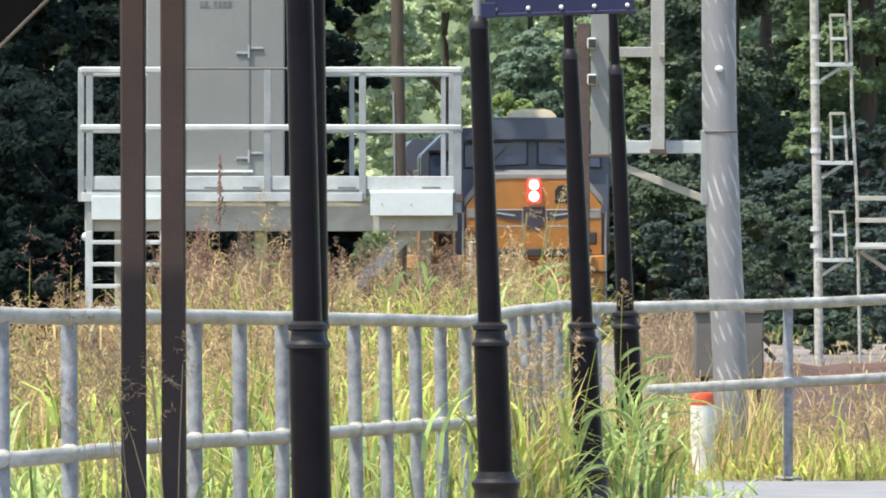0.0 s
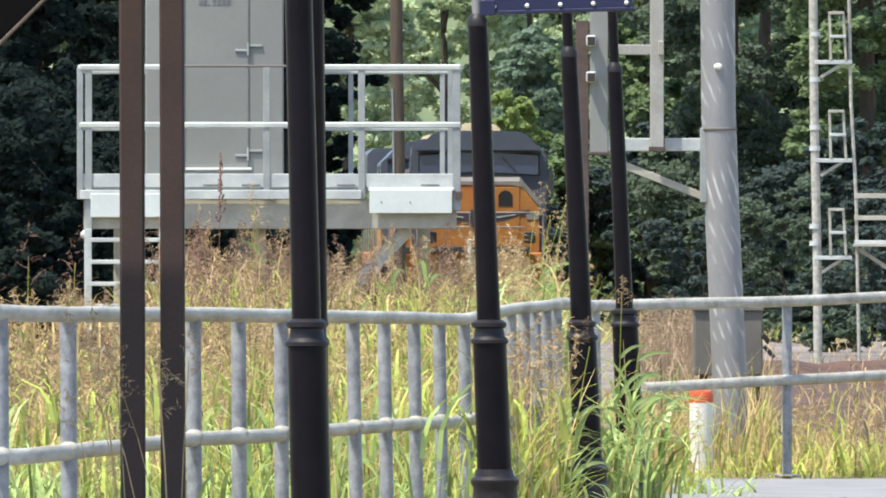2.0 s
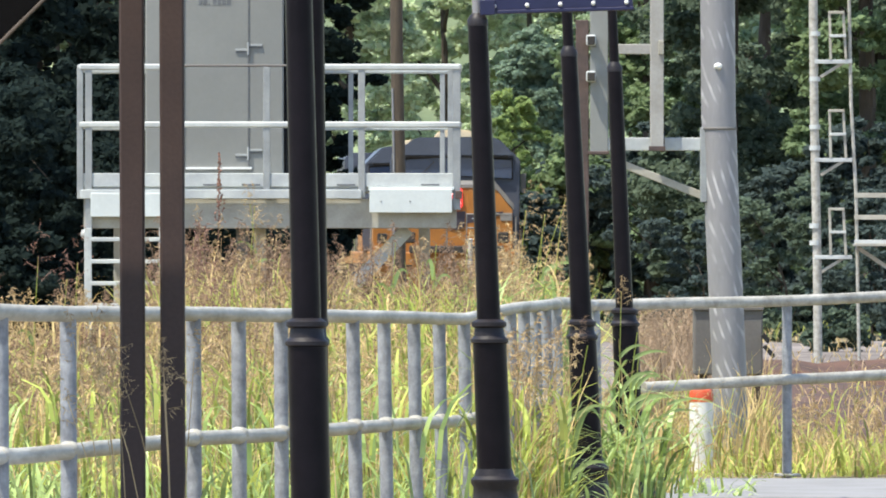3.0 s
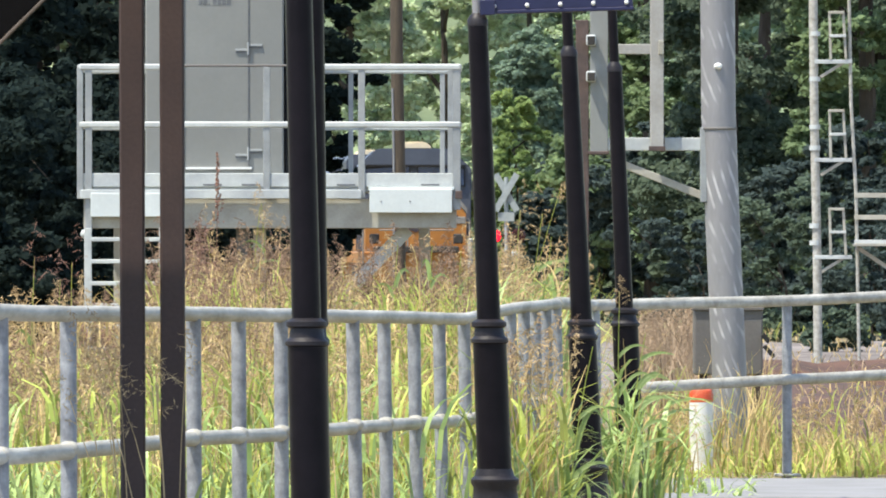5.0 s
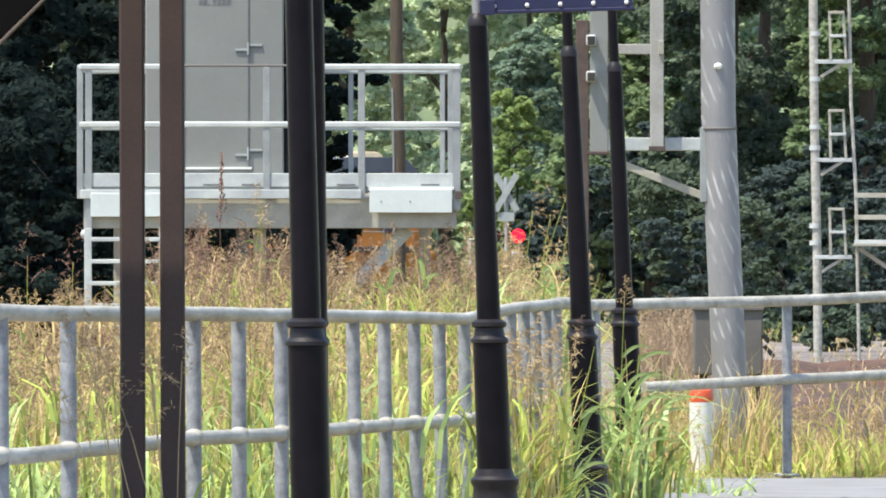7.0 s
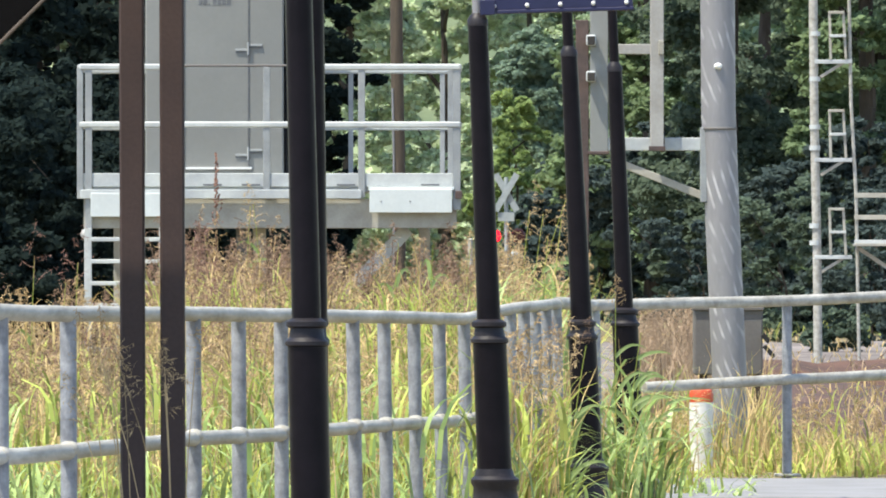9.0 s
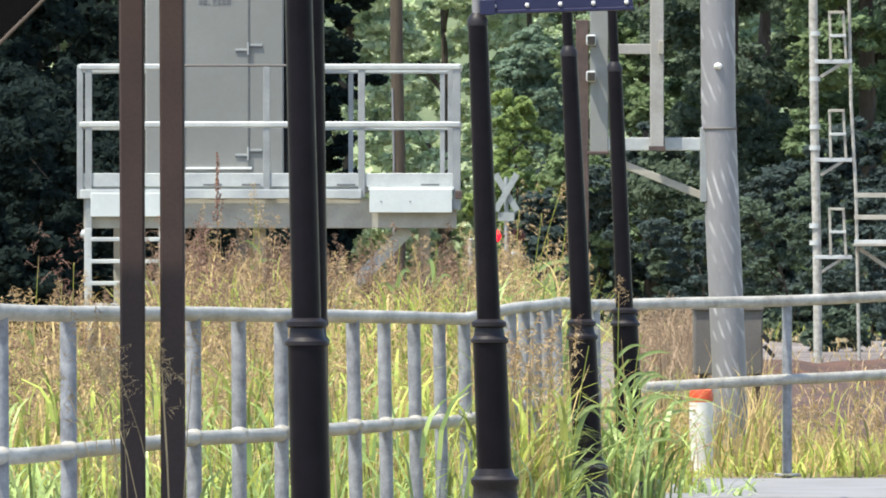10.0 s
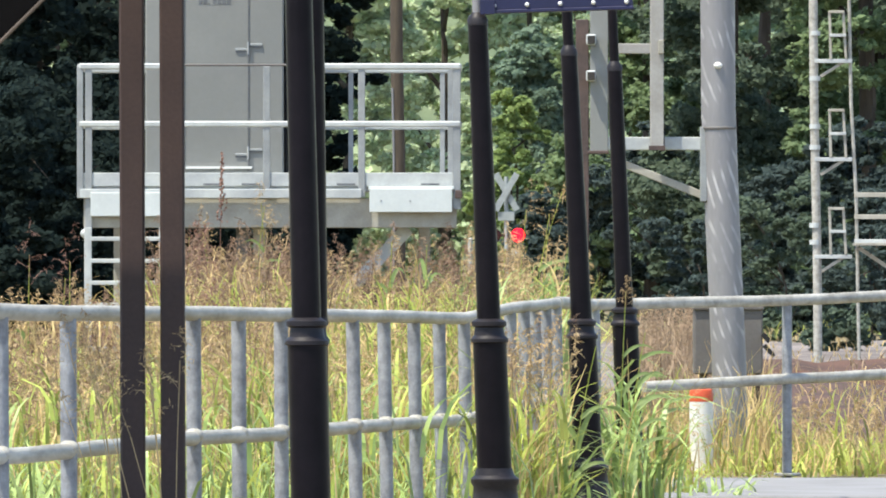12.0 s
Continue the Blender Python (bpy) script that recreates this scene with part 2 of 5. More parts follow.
def bar(a, b, wide, high, bevel=0.004, bm=None):
    """A square bar from a to b."""
    a, b = Vector(a), Vector(b)
    own = bmesh.new()
    turn = (b - a).to_track_quat("Y", "Z").to_matrix().to_4x4()
    bmesh.ops.create_cube(own, size=1, matrix=Matrix.Translation((a + b) / 2) @ turn @ Matrix.Diagonal((wide, (b - a).length, high, 1)))
    if bevel:
        bmesh.ops.bevel(own, geom=own.edges[:], offset=bevel, segments=1, affect="EDGES")
    return merged(own, bm)


def ball(c, r, bm=None, squash=1.0, seg=12):
    own = bmesh.new()
    bmesh.ops.create_uvsphere(own, u_segments=seg, v_segments=seg // 2 + 2, radius=r, matrix=Matrix.Translation(c) @ Matrix.Diagonal((1, 1, squash, 1)))
    return merged(own, bm)


def lathe(profile, seg=20, bm=None):
    """A turned form about the z axis from (radius, height) pairs."""
    own = bmesh.new()
    rings = [[own.verts.new((r * math.cos(k * math.tau / seg), r * math.sin(k * math.tau / seg), z)) for k in range(seg)] for r, z in profile]
    for lo, hi in zip(rings, rings[1:]):
        for k in range(seg):
            own.faces.new((lo[k], lo[(k + 1) % seg], hi[(k + 1) % seg], hi[k]))
    own.faces.new(rings[0]), own.faces.new(rings[-1])
    return merged(own, bm)


def pipe(points, r, seg=12, bm=None):
    """A round pipe through points, mitred at the bends."""
    own = bmesh.new()
    pts = [Vector(p) for p in points]
    rings = []
    for i, p in enumerate(pts):
        d = (pts[min(i + 1, len(pts) - 1)] - pts[max(i - 1, 0)]).normalized()
        side = d.cross(Vector((0, 0, 1))).normalized() if abs(d.z) < 0.95 else Vector((1, 0, 0))
        up = side.cross(d)
        rings.append([own.verts.new(p + r * (side * math.cos(k * math.tau / seg) + up * math.sin(k * math.tau / seg))) for k in range(seg)])
    for lo, hi in zip(rings, rings[1:]):
        for k in range(seg):
            own.faces.new((lo[k], lo[(k + 1) % seg], hi[(k + 1) % seg], hi[k]))
    own.faces.new(rings[0]), own.faces.new(rings[-1])
    return merged(own, bm)


def prism(outline, y0, y1, bm=None, bevel=0.0):
    """An outline of (x, z) pairs drawn out from y0 to y1."""
    own = bmesh.new()
    front = [own.verts.new((x, y0, z)) for x, z in outline]
    back = [own.verts.new((x, y1, z)) for x, z in outline]
    own.faces.new(front), own.faces.new(back)
    for k in range(len(outline)):
        j = (k + 1) % len(outline)
        own.faces.new((front[k], front[j], back[j], back[k]))
    if bevel:
        bmesh.ops.bevel(own, geom=own.edges[:], offset=bevel, segments=2, affect="EDGES")
    return merged(own, bm)


def raw(name, verts, faces, mat, parent=None, label=""):
    me = bpy.data.meshes.new(name)
    me.from_pydata(verts, [], faces)
    me.materials.append(mat)
    ob = new(name, me)
    if parent:
        ob.parent = parent
    return tagged(ob, label)


# ---- ground ----
def track_x(y):
    """The railway's centre line."""
    t = (y - 214.0) / 14.4
    if t < -6:
        return 2.0 + 2.88 - 0.468 - (0.48 - 0.156) * (t + 6)
    if y < 285:
        return 2.0 - 0.48 * t - 0.013 * t * t
    # a short straight past the crossing, then a bend to the left
    near, straight = -0.682 - 0.0555 * (y - 285), -1.53 - 0.008 * (y - 300)
    bend = 0.012 * max(0, y - 314) ** 2 if y < 328 else 2.352 + 0.336 * (y - 328)
    return (near + straight + math.sqrt((near - straight) ** 2 + 0.008)) / 2 - bend


def ground_z(x, y):
    return -0.45 * min(1, max(0, (y - 90) / 60)) + 0.03 * math.sin(x * 1.7 + y * 0.31) * min(1, max(0, (y - 64) / 20))


def build_ground():
    xs = [-1500, -300, -60] + [-24 + 1.5 * k for k in range(33)] + [60, 300, 1500]
    ys = [-200, -20, 10] + [24 + 3 * k for k in range(60)] + [230, 280, 340, 420, 700, 1500, 4000]
    verts = [(x, y, ground_z(x, y) if abs(x) < 50 else -0.45 * min(1, max(0, (y - 90) / 60))) for y in ys for x in xs]
    n = len(xs)
    faces = [(r * n + c, r * n + c + 1, (r + 1) * n + c + 1, (r + 1) * n + c) for r in range(len(ys) - 1) for c in range(n - 1)]
    tagged(raw("ground", verts, faces, SOIL), "dry brown soil with grass litter beside the railway", "ground", kind="structure")
    # paved path in front of the rail fence
    bm = box(1.05, 9.0, 57.0, 61.6, -0.25, 0.012, 0.01)
    tagged(part("pavement", bm, CONCRETE), "pale worn concrete path in front of the pipe fence", "pavement", kind="structure")
    bm = box(-14, 1.0, 26.0, 37.0, -0.3, 0.05, 0.02)
    tagged(part("platform", bm, CONCRETE), "pale concrete station platform under the lamp posts", "platform", kind="structure")
    # gravel service road and clay bank beyond the fence
    bm = bmesh.new()
    rows = []
    for k in range(25):
        x = 1.4 + k * 0.55
        jig = 0.8 * math.sin(k * 1.3)
        rows.append([bm.verts.new((x, y, z)) for y, z in ((108 + jig, -0.5), (112 + jig, -0.2), (128, -0.12), (168 + jig * 3, -0.14), (178 + jig * 3, -0.6))])
    for a, b in zip(rows, rows[1:]):
        for j in range(4):
            bm.faces.new((a[j], b[j], b[j + 1], a[j + 1]))
    tagged(part("gravel_road", bm, GRAVEL), "pale pink-grey gravel service road beyond the fence", "road", kind="structure")
    bm = bmesh.new()
    rows = []
    for k in range(40):
        x = 2.1 + k * 0.2
        lift = 0.03 * math.sin(k * 0.6) + 0.02 * math.sin(k * 1.3) - 0.03
        rows.append([bm.verts.new((x, y, z)) for y, z in ((69, -0.12), (74, 0.05 + lift), (80, 0.2 + lift), (87, 0.31 + lift), (94, -0.4))])
    for a, b in zip(rows, rows[1:]):
        for j in range(4):
            bm.faces.new((a[j], b[j], b[j + 1], a[j + 1]))
    tagged(part("clay_bank", bm, CLAY), "bare red-brown clay bank with sparse weeds", "bank", kind="structure")
    bm = bmesh.new()
    rows = []
    for k in range(30):
        x = 2.9 + k * 0.25
        lift = 0.02 * math.sin(k * 1.1) + 0.015 * math.sin(k * 2.7)
        rows.append([bm.verts.new((x, y, z)) for y, z in ((104, -0.4), (105.2, 0.14 + lift), (106, 0.24 + lift), (107.2, 0.2 + lift), (109, -0.4))])
    for a, b in zip(rows, rows[1:]):
        for j in range(4):
            bm.faces.new((a[j], b[j], b[j + 1], a[j + 1]))
    tagged(part("earth_ridge", bm, CLAY), "low dark brown earth ridge along the gravel road", "bank", kind="structure")
    # railway
    stations = [120 + 6 * k for k in range(62)]
    bm = bmesh.new()
    rows = [[bm.verts.new((track_x(y) + dx, y, -0.45 + dz)) for dx, dz in ((-2.8, -0.3), (-1.7, -0.1), (1.7, -0.1), (2.8, -0.3))] for y in stations]
    for a, b in zip(rows, rows[1:]):
        for j in range(3):
            bm.faces.new((a[j], a[j + 1], b[j + 1], b[j]))
    bed = tagged(part("track_bed", bm, BALLAST), "grey ballast bed of the railway track", "track", kind="structure")
    for side in (-0.753, 0.753):
        part("rail", pipe([(track_x(y) + side, y, -0.49) for y in stations], 0.05, 6), RAIL, bed, "worn steel rail")
    sleeper = box(-1.3, 1.3, -0.12, 0.12, -0.62, -0.535, 0)
    first = part("sleeper", sleeper, TIE, bed)
    first.location = (track_x(200), 200, 0)
    for k in range(1, 240):
        ob = new("sleeper", first.data)
        y = 200 + 0.6 * k
        ob.location, ob.parent = (track_x(y), y, 0), bed


build_ground()


# ---- pipe fence ----
def build_fence():
    fence = thing("pipe_fence", "galvanised steel pipe fence with two rails, dusty and sun-bleached", "fence")
    line = [(-1.9076, 34.2, 1.191, 0.6685), (-1.568, 36, 1.176, 0.662), (-1.3723, 37.2, 1.1623, 0.6581), (-1.1895, 39, 1.1508, 0.6482), (-0.9994, 40.7, 1.14, 0.6403), (-0.6856, 43, 1.1205, 0.6164), (-0.4019, 45.5, 1.0992, 0.6012), (0.1045, 49.5, 1.059, 0.564), (0.3428, 51, 1.0997, 0.6038), (0.6086, 54.5, 1.1063, 0.5976)]
    right = [(0.609, 54.5, 1.11, 0.598), (0.905, 60.6, 1.066, 0.57), (2.098, 62.0, 1.083, 0.604), (2.744, 63.0, 1.106, 0.62), (4.6, 64.5, 1.12, 0.63)]
    r = 0.033

    def wavy(points, k):
        out = []
        for a, b in zip(points, points[1:]):
            for s in range(6):
                f = s / 6
                out.append((a[0] + (b[0] - a[0]) * f, a[1] + (b[1] - a[1]) * f, a[k] + (b[k] - a[k]) * f + 0.0012 * math.sin(a[0] * 19 + s * 1.1)))
        return out + [(points[-1][0], points[-1][1], points[-1][k])]

    def middle_at(x):
        for a, b in zip(line, line[1:]):
            if a[0] <= x <= b[0]:
                return a[3] + (b[3] - a[3]) * (x - a[0]) / (b[0] - a[0])
        return 0.6

    part("top_rail", pipe(wavy(line, 2), r * 0.9), GALV, fence, smooth=True)
    part("middle_rail", pipe(wavy(line, 3), r * 0.9), GALV, fence, smooth=True)
    part("top_rail", pipe(wavy(right, 2), r * 1.03), GALV, fence, smooth=True)
    part("middle_rail", pipe([(1.21, 61.3, 0.565)] + wavy(right[2:], 3), r * 1.0), GALV, fence, smooth=True)
    posts = [(-1.7433, 35.1, 1.1835), (-1.5696, 35.99, 1.1761), (-1.3723, 37.2, 1.1623), (-1.1878, 39.02, 1.1507), (-0.9994, 40.7, 1.14), (-0.8424, 41.89, 1.13), (-0.6856, 43.0, 1.1205), (-0.5438, 44.29, 1.1096), (-0.4043, 45.48, 1.0994), (-0.2718, 46.6, 1.0884), (-0.1377, 47.67, 1.0776), (-0.0189, 48.59, 1.0684), (0.1017, 49.48, 1.0592), (0.2176, 50.22, 1.0782), (0.3369, 50.96, 1.0987), (0.4128, 51.96, 1.1011), (0.4785, 52.84, 1.1027), (0.5427, 53.67, 1.1044), (0.6051, 54.46, 1.1062)]
    posts += [(2.098, 62.0, 1.083), (4.1, 64.1, 1.11), (0.905, 60.6, 1.06)]
    for x, y, top in posts:
        lean = 0.022 if 0 > x > -0.6 or x > 0 else 0.006
        lean = 0.0 if x > 2 else lean
        bm = rod((x + lean * top * 0.9, y + 0.03, -0.1), (x, y + 0.03, top - 0.02), r * 0.93)
        post = part("post", bm, GALV_POST, fence, smooth=True)
        mid = middle_at(x)
        if x < 0.3:
            part("saddle_clamp", ball((x + lean * (top - mid), y + 0.01, mid + 0.012), 0.04, None, 0.72), GALV, post, smooth=True)
    part("base_plate", box(2.02, 2.18, 61.9, 62.1, 0.013, 0.03), GALV, fence)


build_fence()


# ---- black station posts ----
def lamp_post(x, y, lean, collar, cap, thin, shaft, label, moulding=0.33, r=0.072):
    """A cast post: octagonal foot, moulding, wide lower shaft, collar, slim tapered shaft, cap and thin top tube. lean in metres per metre of height."""
    top = thing("station_post", label, "post", "black station posts", at=(x, y, 0))
    tilt = Matrix.Shear("XY", 4, (0, 0))
    tilt[0][2] = lean

    def add(name, bm, mat=BLACK, label=""):
        bmesh.ops.transform(bm, matrix=tilt, verts=bm.verts)
        return part(name, bm, mat, top, label, smooth=True)

    add("foot", lathe([(0.15, 0.0), (0.15, 0.05), (0.115, 0.09), (0.098, moulding - 0.06), (0.093, moulding - 0.02), (0.104, moulding), (0.104, moulding + 0.015), (0.085, moulding + 0.03), (0.078, moulding + 0.06)], 20), CAST)
    add("lower_shaft", lathe([(r * 1.03, moulding + 0.06), (r, collar - 0.045)], 20))
    add("collar", lathe([(r, collar - 0.045), (r * 1.12, collar - 0.04), (r * 1.12, collar - 0.026), (r * 0.92, collar - 0.012), (r * 0.86, collar + 0.022), (r * 1.04, collar + 0.03), (r * 1.04, collar + 0.047), (shaft[0], collar + 0.06)], 20), CAST)
    fluted = bmesh.new()
    rings = []
    for z, rad in ((collar + 0.06, shaft[0]), ((collar + cap) / 2, (shaft[0] + shaft[1]) / 2), (cap, shaft[1])):
        rings.append([fluted.verts.new((rad * (1 - 0.025 * (k % 2)) * math.cos(k * math.tau / 24), rad * (1 - 0.025 * (k % 2)) * math.sin(k * math.tau / 24), z)) for k in range(24)])
    for lo, hi in zip(rings, rings[1:]):
        for k in range(24):
            fluted.faces.new((lo[k], lo[(k + 1) % 24], hi[(k + 1) % 24], hi[k]))
    fluted.faces.new(rings[-1])
    add("shaft", fluted)
    if thin:
        add("cap", lathe([(shaft[1] * 1.05, cap - 0.01), (shaft[1] * 1.05, cap + 0.015), (shaft[1] * 0.8, cap + 0.032), (thin, cap + 0.045)], 18), CAST)
        if thin:
            add("tip_ring", lathe([(shaft[1] * 0.86, cap + 0.012), (shaft[1] * 0.9, cap + 0.022), (shaft[1] * 0.7, cap + 0.036)], 18), GALV_POLE, "bare metal ring")
        add("top_tube", rod((0, 0, cap + 0.03), (0, 0, 3.6), thin), GALV_POLE if thin < 0.025 else BLACK)
    return top


lamp_post(-0.4756, 37.5, -0.0244, 1.0854, 3.5, 0, (0.0542, 0.0479), "thick black cast post with a moulded collar beside the fence", 0.33, 0.072)
lamp_post(-0.4967, 40.0, -0.0094, 1.0689, 3.5, 0, (0.0533, 0.0489), "thick black cast post close behind another", 0.33, 0.054)
lamp_post(0.2374, 43.5, -0.0377, 1.0399, 2.3643, 0.022, (0.0508, 0.0423), "black cast post with a bare metal tip beside the blue sign", 0.4, 0.072)
lamp_post(0.7571, 52.0, -0.0473, 0.9811, 2.3938, 0.028, (0.0549, 0.0419), "slim black cast station post with a moulded collar", 0.27, 0.072)
lamp_post(1.044, 56.0, -0.0415, 1.0173, 2.3862, 0.027, (0.0482, 0.0404), "slim black cast station post with a moulded collar", 0.2, 0.072)


def build_sign():
    y = 43.5
    sign = thing("hanging_sign", "navy blue panel sign with white rivets along its edge", "sign", at=(0, y, 0))
    x0, x1, z0 = 0.1788, 0.812, 2.415
    part("panel", box(x0, x1, -0.03, 0.03, z0, z0 + 0.75, 0.006), BLUE, sign)
    part("edge_strip", box(x0 - 0.006, x1 + 0.003, -0.036, 0.036, z0 - 0.012, z0 + 0.004, 0.003), BLUE, sign)
    part("end_bracket", box(x0 - 0.02, x0 + 0.045, -0.045, -0.037, z0 - 0.016, z0 + 0.05, 0.003), BLUE, sign)
    for k in range(5):
        part("rivet", ball((x0 + 0.04 + k * 0.1415, -0.033, z0 + 0.022), 0.010, None, 1, 10), WHITE, sign, smooth=True)
    part("arm", box(x0 - 0.04, x0 + 0.02, -0.02, 0.02, z0 + 0.3, z0 + 0.34), BLACK, sign)
    corner = Matrix.Translation((x0, y, z0))
    sign.matrix_basis = corner @ pose(0, 0, 0, 0, -1.7, 0) @ corner.inverted() @ Matrix.Translation((0, y, 0))


build_sign()


def build_shelter():
    y = 30.0
    top = thing("platform_shelter", "dark brown painted steel shelter posts, feet shaded by an added unseen roof", "shelter", at=(0, y, 0))
    for x, w in ((-0.9158, 0.0365), (-0.7975, 0.0360)):
        bm = box(x - w, x + w, -w, w, 0.0, 3.4, 0.006)
        tilt = Matrix.Identity(4)
        tilt[0][2] = -0.003
        bmesh.ops.transform(bm, matrix=Matrix.Translation((0.004, 0, 0)) @ tilt, verts=bm.verts)
        part("post", bm, BROWN, top)
    # unseen third post and roof, the roof added to shade the post feet
    part("post", box(-2.6, -2.53, -0.036, 0.036, 0, 3.4, 0.006), BROWN, top)
    part("roof", box(-3.9, 0.4, -4.5, -0.62, 3.4, 3.48, 0.01), BROWN, top)
    for x in (-2.565, -0.9158, -0.7975):
        part("shade_roof_bracket", box(x - 0.03, x + 0.03, -0.619, 0.03, 3.401, 3.46, 0.004), BROWN, top)


def build_canopy():
    """The near canopy, of which only one raking eave comes into view."""
    top = thing("platform_canopy", "dark platform canopy with a raking black eave and tan trim", "canopy", at=(0, 18.0, 0))
    near, far = (-0.2507, -0.01, 2.2909), (-0.9678, -0.01, 1.5838)
    part("eave_board", bar((near[0] - 0.052, 0.05, near[2] + 0.052), (far[0] - 0.052, 0.05, far[2] + 0.052), 0.1, 0.146, 0.004), EAVE, top, "black eave board")
    part("eave_trim", bar(near, far, 0.012, 0.005, 0.001), TRIM, top, "thin tan edge trim")
    part("post", box(-1.1, -1.02, 0.0, 0.1, 0.0, 2.4, 0.006), BROWN, top)
    part("rafter", box(-1.1, -0.25, 0.0, 0.1, 2.35, 2.43, 0.006), BROWN, top)


build_shelter()
build_canopy()


# ---- signal mast with bracket arm ----
def build_bracket_mast():
    y = 66.0
    top = thing("signal_mast", "grey galvanised steel mast carrying a white bracket frame", "mast", at=(0, y, 0))
    xb, xt = 1.881, 1.782
    zb, zt = -0.2, 3.017
    part("pole", pipe([(xb, 0, zb), (1.8553, 0, 0.6703), (1.815, 0, 1.5503), (1.7875, 0, 2.2837), (xt, 0, zt), (xt - 0.02, 0, zt + 1.6)], 0.112, 28), GALV_POLE, top, smooth=True)
    part("bolt_cap", ball((1.782, -0.115, 2.5843), 0.028, None, 0.8), WHITE, top, smooth=True)
    part("band_clamp", lathe([(0.115, -0.009), (0.119, -0.004), (0.119, 0.004), (0.115, 0.009)], 24), DULL_BOX, top, smooth=True).location = (1.7893, 0, 2.181)
    part("bracket_plate", box(1.6683, 1.7123, -0.06, 0.06, 1.7043, 2.1883), TUBE, top)
    part("arm", box(0.9643, 1.672, -0.05, 0.05, 2.038, 2.1223), ALUMINIUM, top, "white painted arm")
    part("splice_plate", box(1.4153, 1.4373, -0.056, 0.056, 2.0307, 2.126), RUST, top)
    part("brace", bar((1.1587, 0, 1.9537), (1.694, 0, 1.741), 0.03, 0.05), BEAM, top)
    part("upright", box(1.342, 1.43, -0.04, 0.04, 2.0417, 3.2737), FRAME, top, "dusty white upright").location.y = -0.1
    part("upright_foot", box(1.332, 1.44, -0.146, -0.141, 2.036, 2.066, 0.001), RUST, top)
    part("crosspiece", box(1.122, 1.408, -0.03, 0.03, 2.6613, 2.7273), FRAME, top).location.y = -0.1
    part("crosspiece_bolt", box(1.395, 1.43, -0.16, -0.13, 2.66, 2.75), BEAM, top)
    panel = part("panel", box(0.9533, 1.0707, -0.06, 0.0, 2.027, 3.017), CABINET, top, "grey upright panel")
    part("rusty_channel", box(0.8617, 0.946, -0.05, 0.05, 0.9637, 2.885), RUST, top, "rusty brown channel post")
    for v in (72, 136):
        z = 2.753 if v == 72 else 2.5183
        part("junction_box", box(0.9277, 0.99, -0.14, -0.06, z - 0.035, z + 0.035, 0.008), ALUMINIUM, panel, "small metal box")
        part("box_cover", box(0.935, 0.985, -0.15, -0.139, z - 0.029, z + 0.025, 0.004), UNDER, panel)
    part("foot_flange", box(0.9387, 1.078, -0.07, 0.02, 2.0123, 2.0343), RUST, top)


build_bracket_mast()


def build_small_trackside():
    y = 70.0
    cab = thing("equipment_cabinet", "low grey-brown steel equipment cabinet behind the mast", "cabinet", at=(0, y, 0))
    part("body", box(1.7306, 2.2011, 0, 0.5, 0.5328, 0.9839, 0.01), DULL_BOX, cab)
    part("lid", box(1.7189, 2.2089, -0.02, 0.52, 0.9761, 1.0033, 0.006), DULL_BOX, cab)
    for x in (1.7733, 2.1389):
        part("leg", box(x, x + 0.05, 0.1, 0.4, -0.08, 0.5367), RUST, cab)
    lever = part("lever", bar((2.1972, -0.02, 0.8128), (2.2478, -0.02, 0.7583), 0.025, 0.035), DARK_RUBBER, cab, "black lever")
    part("lever_arm", bar((2.2089, -0.02, 0.735), (2.2789, -0.02, 0.6572), 0.02, 0.03), DARK_RUBBER, lever)
    y = 64.2
    post = thing("marker_post", "white round marker post with an orange-red top band", "marker", at=(1.63, y, 0))
    r = 0.075
    part("shaft", lathe([(r, -0.1), (r, 0.4334)], 18), WHITE, post, smooth=True)
    part("top_band", lathe([(r + 0.001, 0.4334), (r + 0.001, 0.4869), (r * 0.9, 0.5083), (r * 0.6, 0.519)], 18), RED_PAINT, post, "orange-red band", smooth=True)
    pipe_thing = thing("vent_pipe", "thin grey metal stake standing in tall grass", "stake", at=(0.224, 84.0, 0))
    part("tube", rod((0, 0, -0.1), (0, 0, 1.4747), 0.02), GALV, pipe_thing, smooth=True)
    part("cap", ball((0, 0, 1.4747), 0.024, None, 0.6), GALV, pipe_thing, smooth=True)


build_small_trackside()


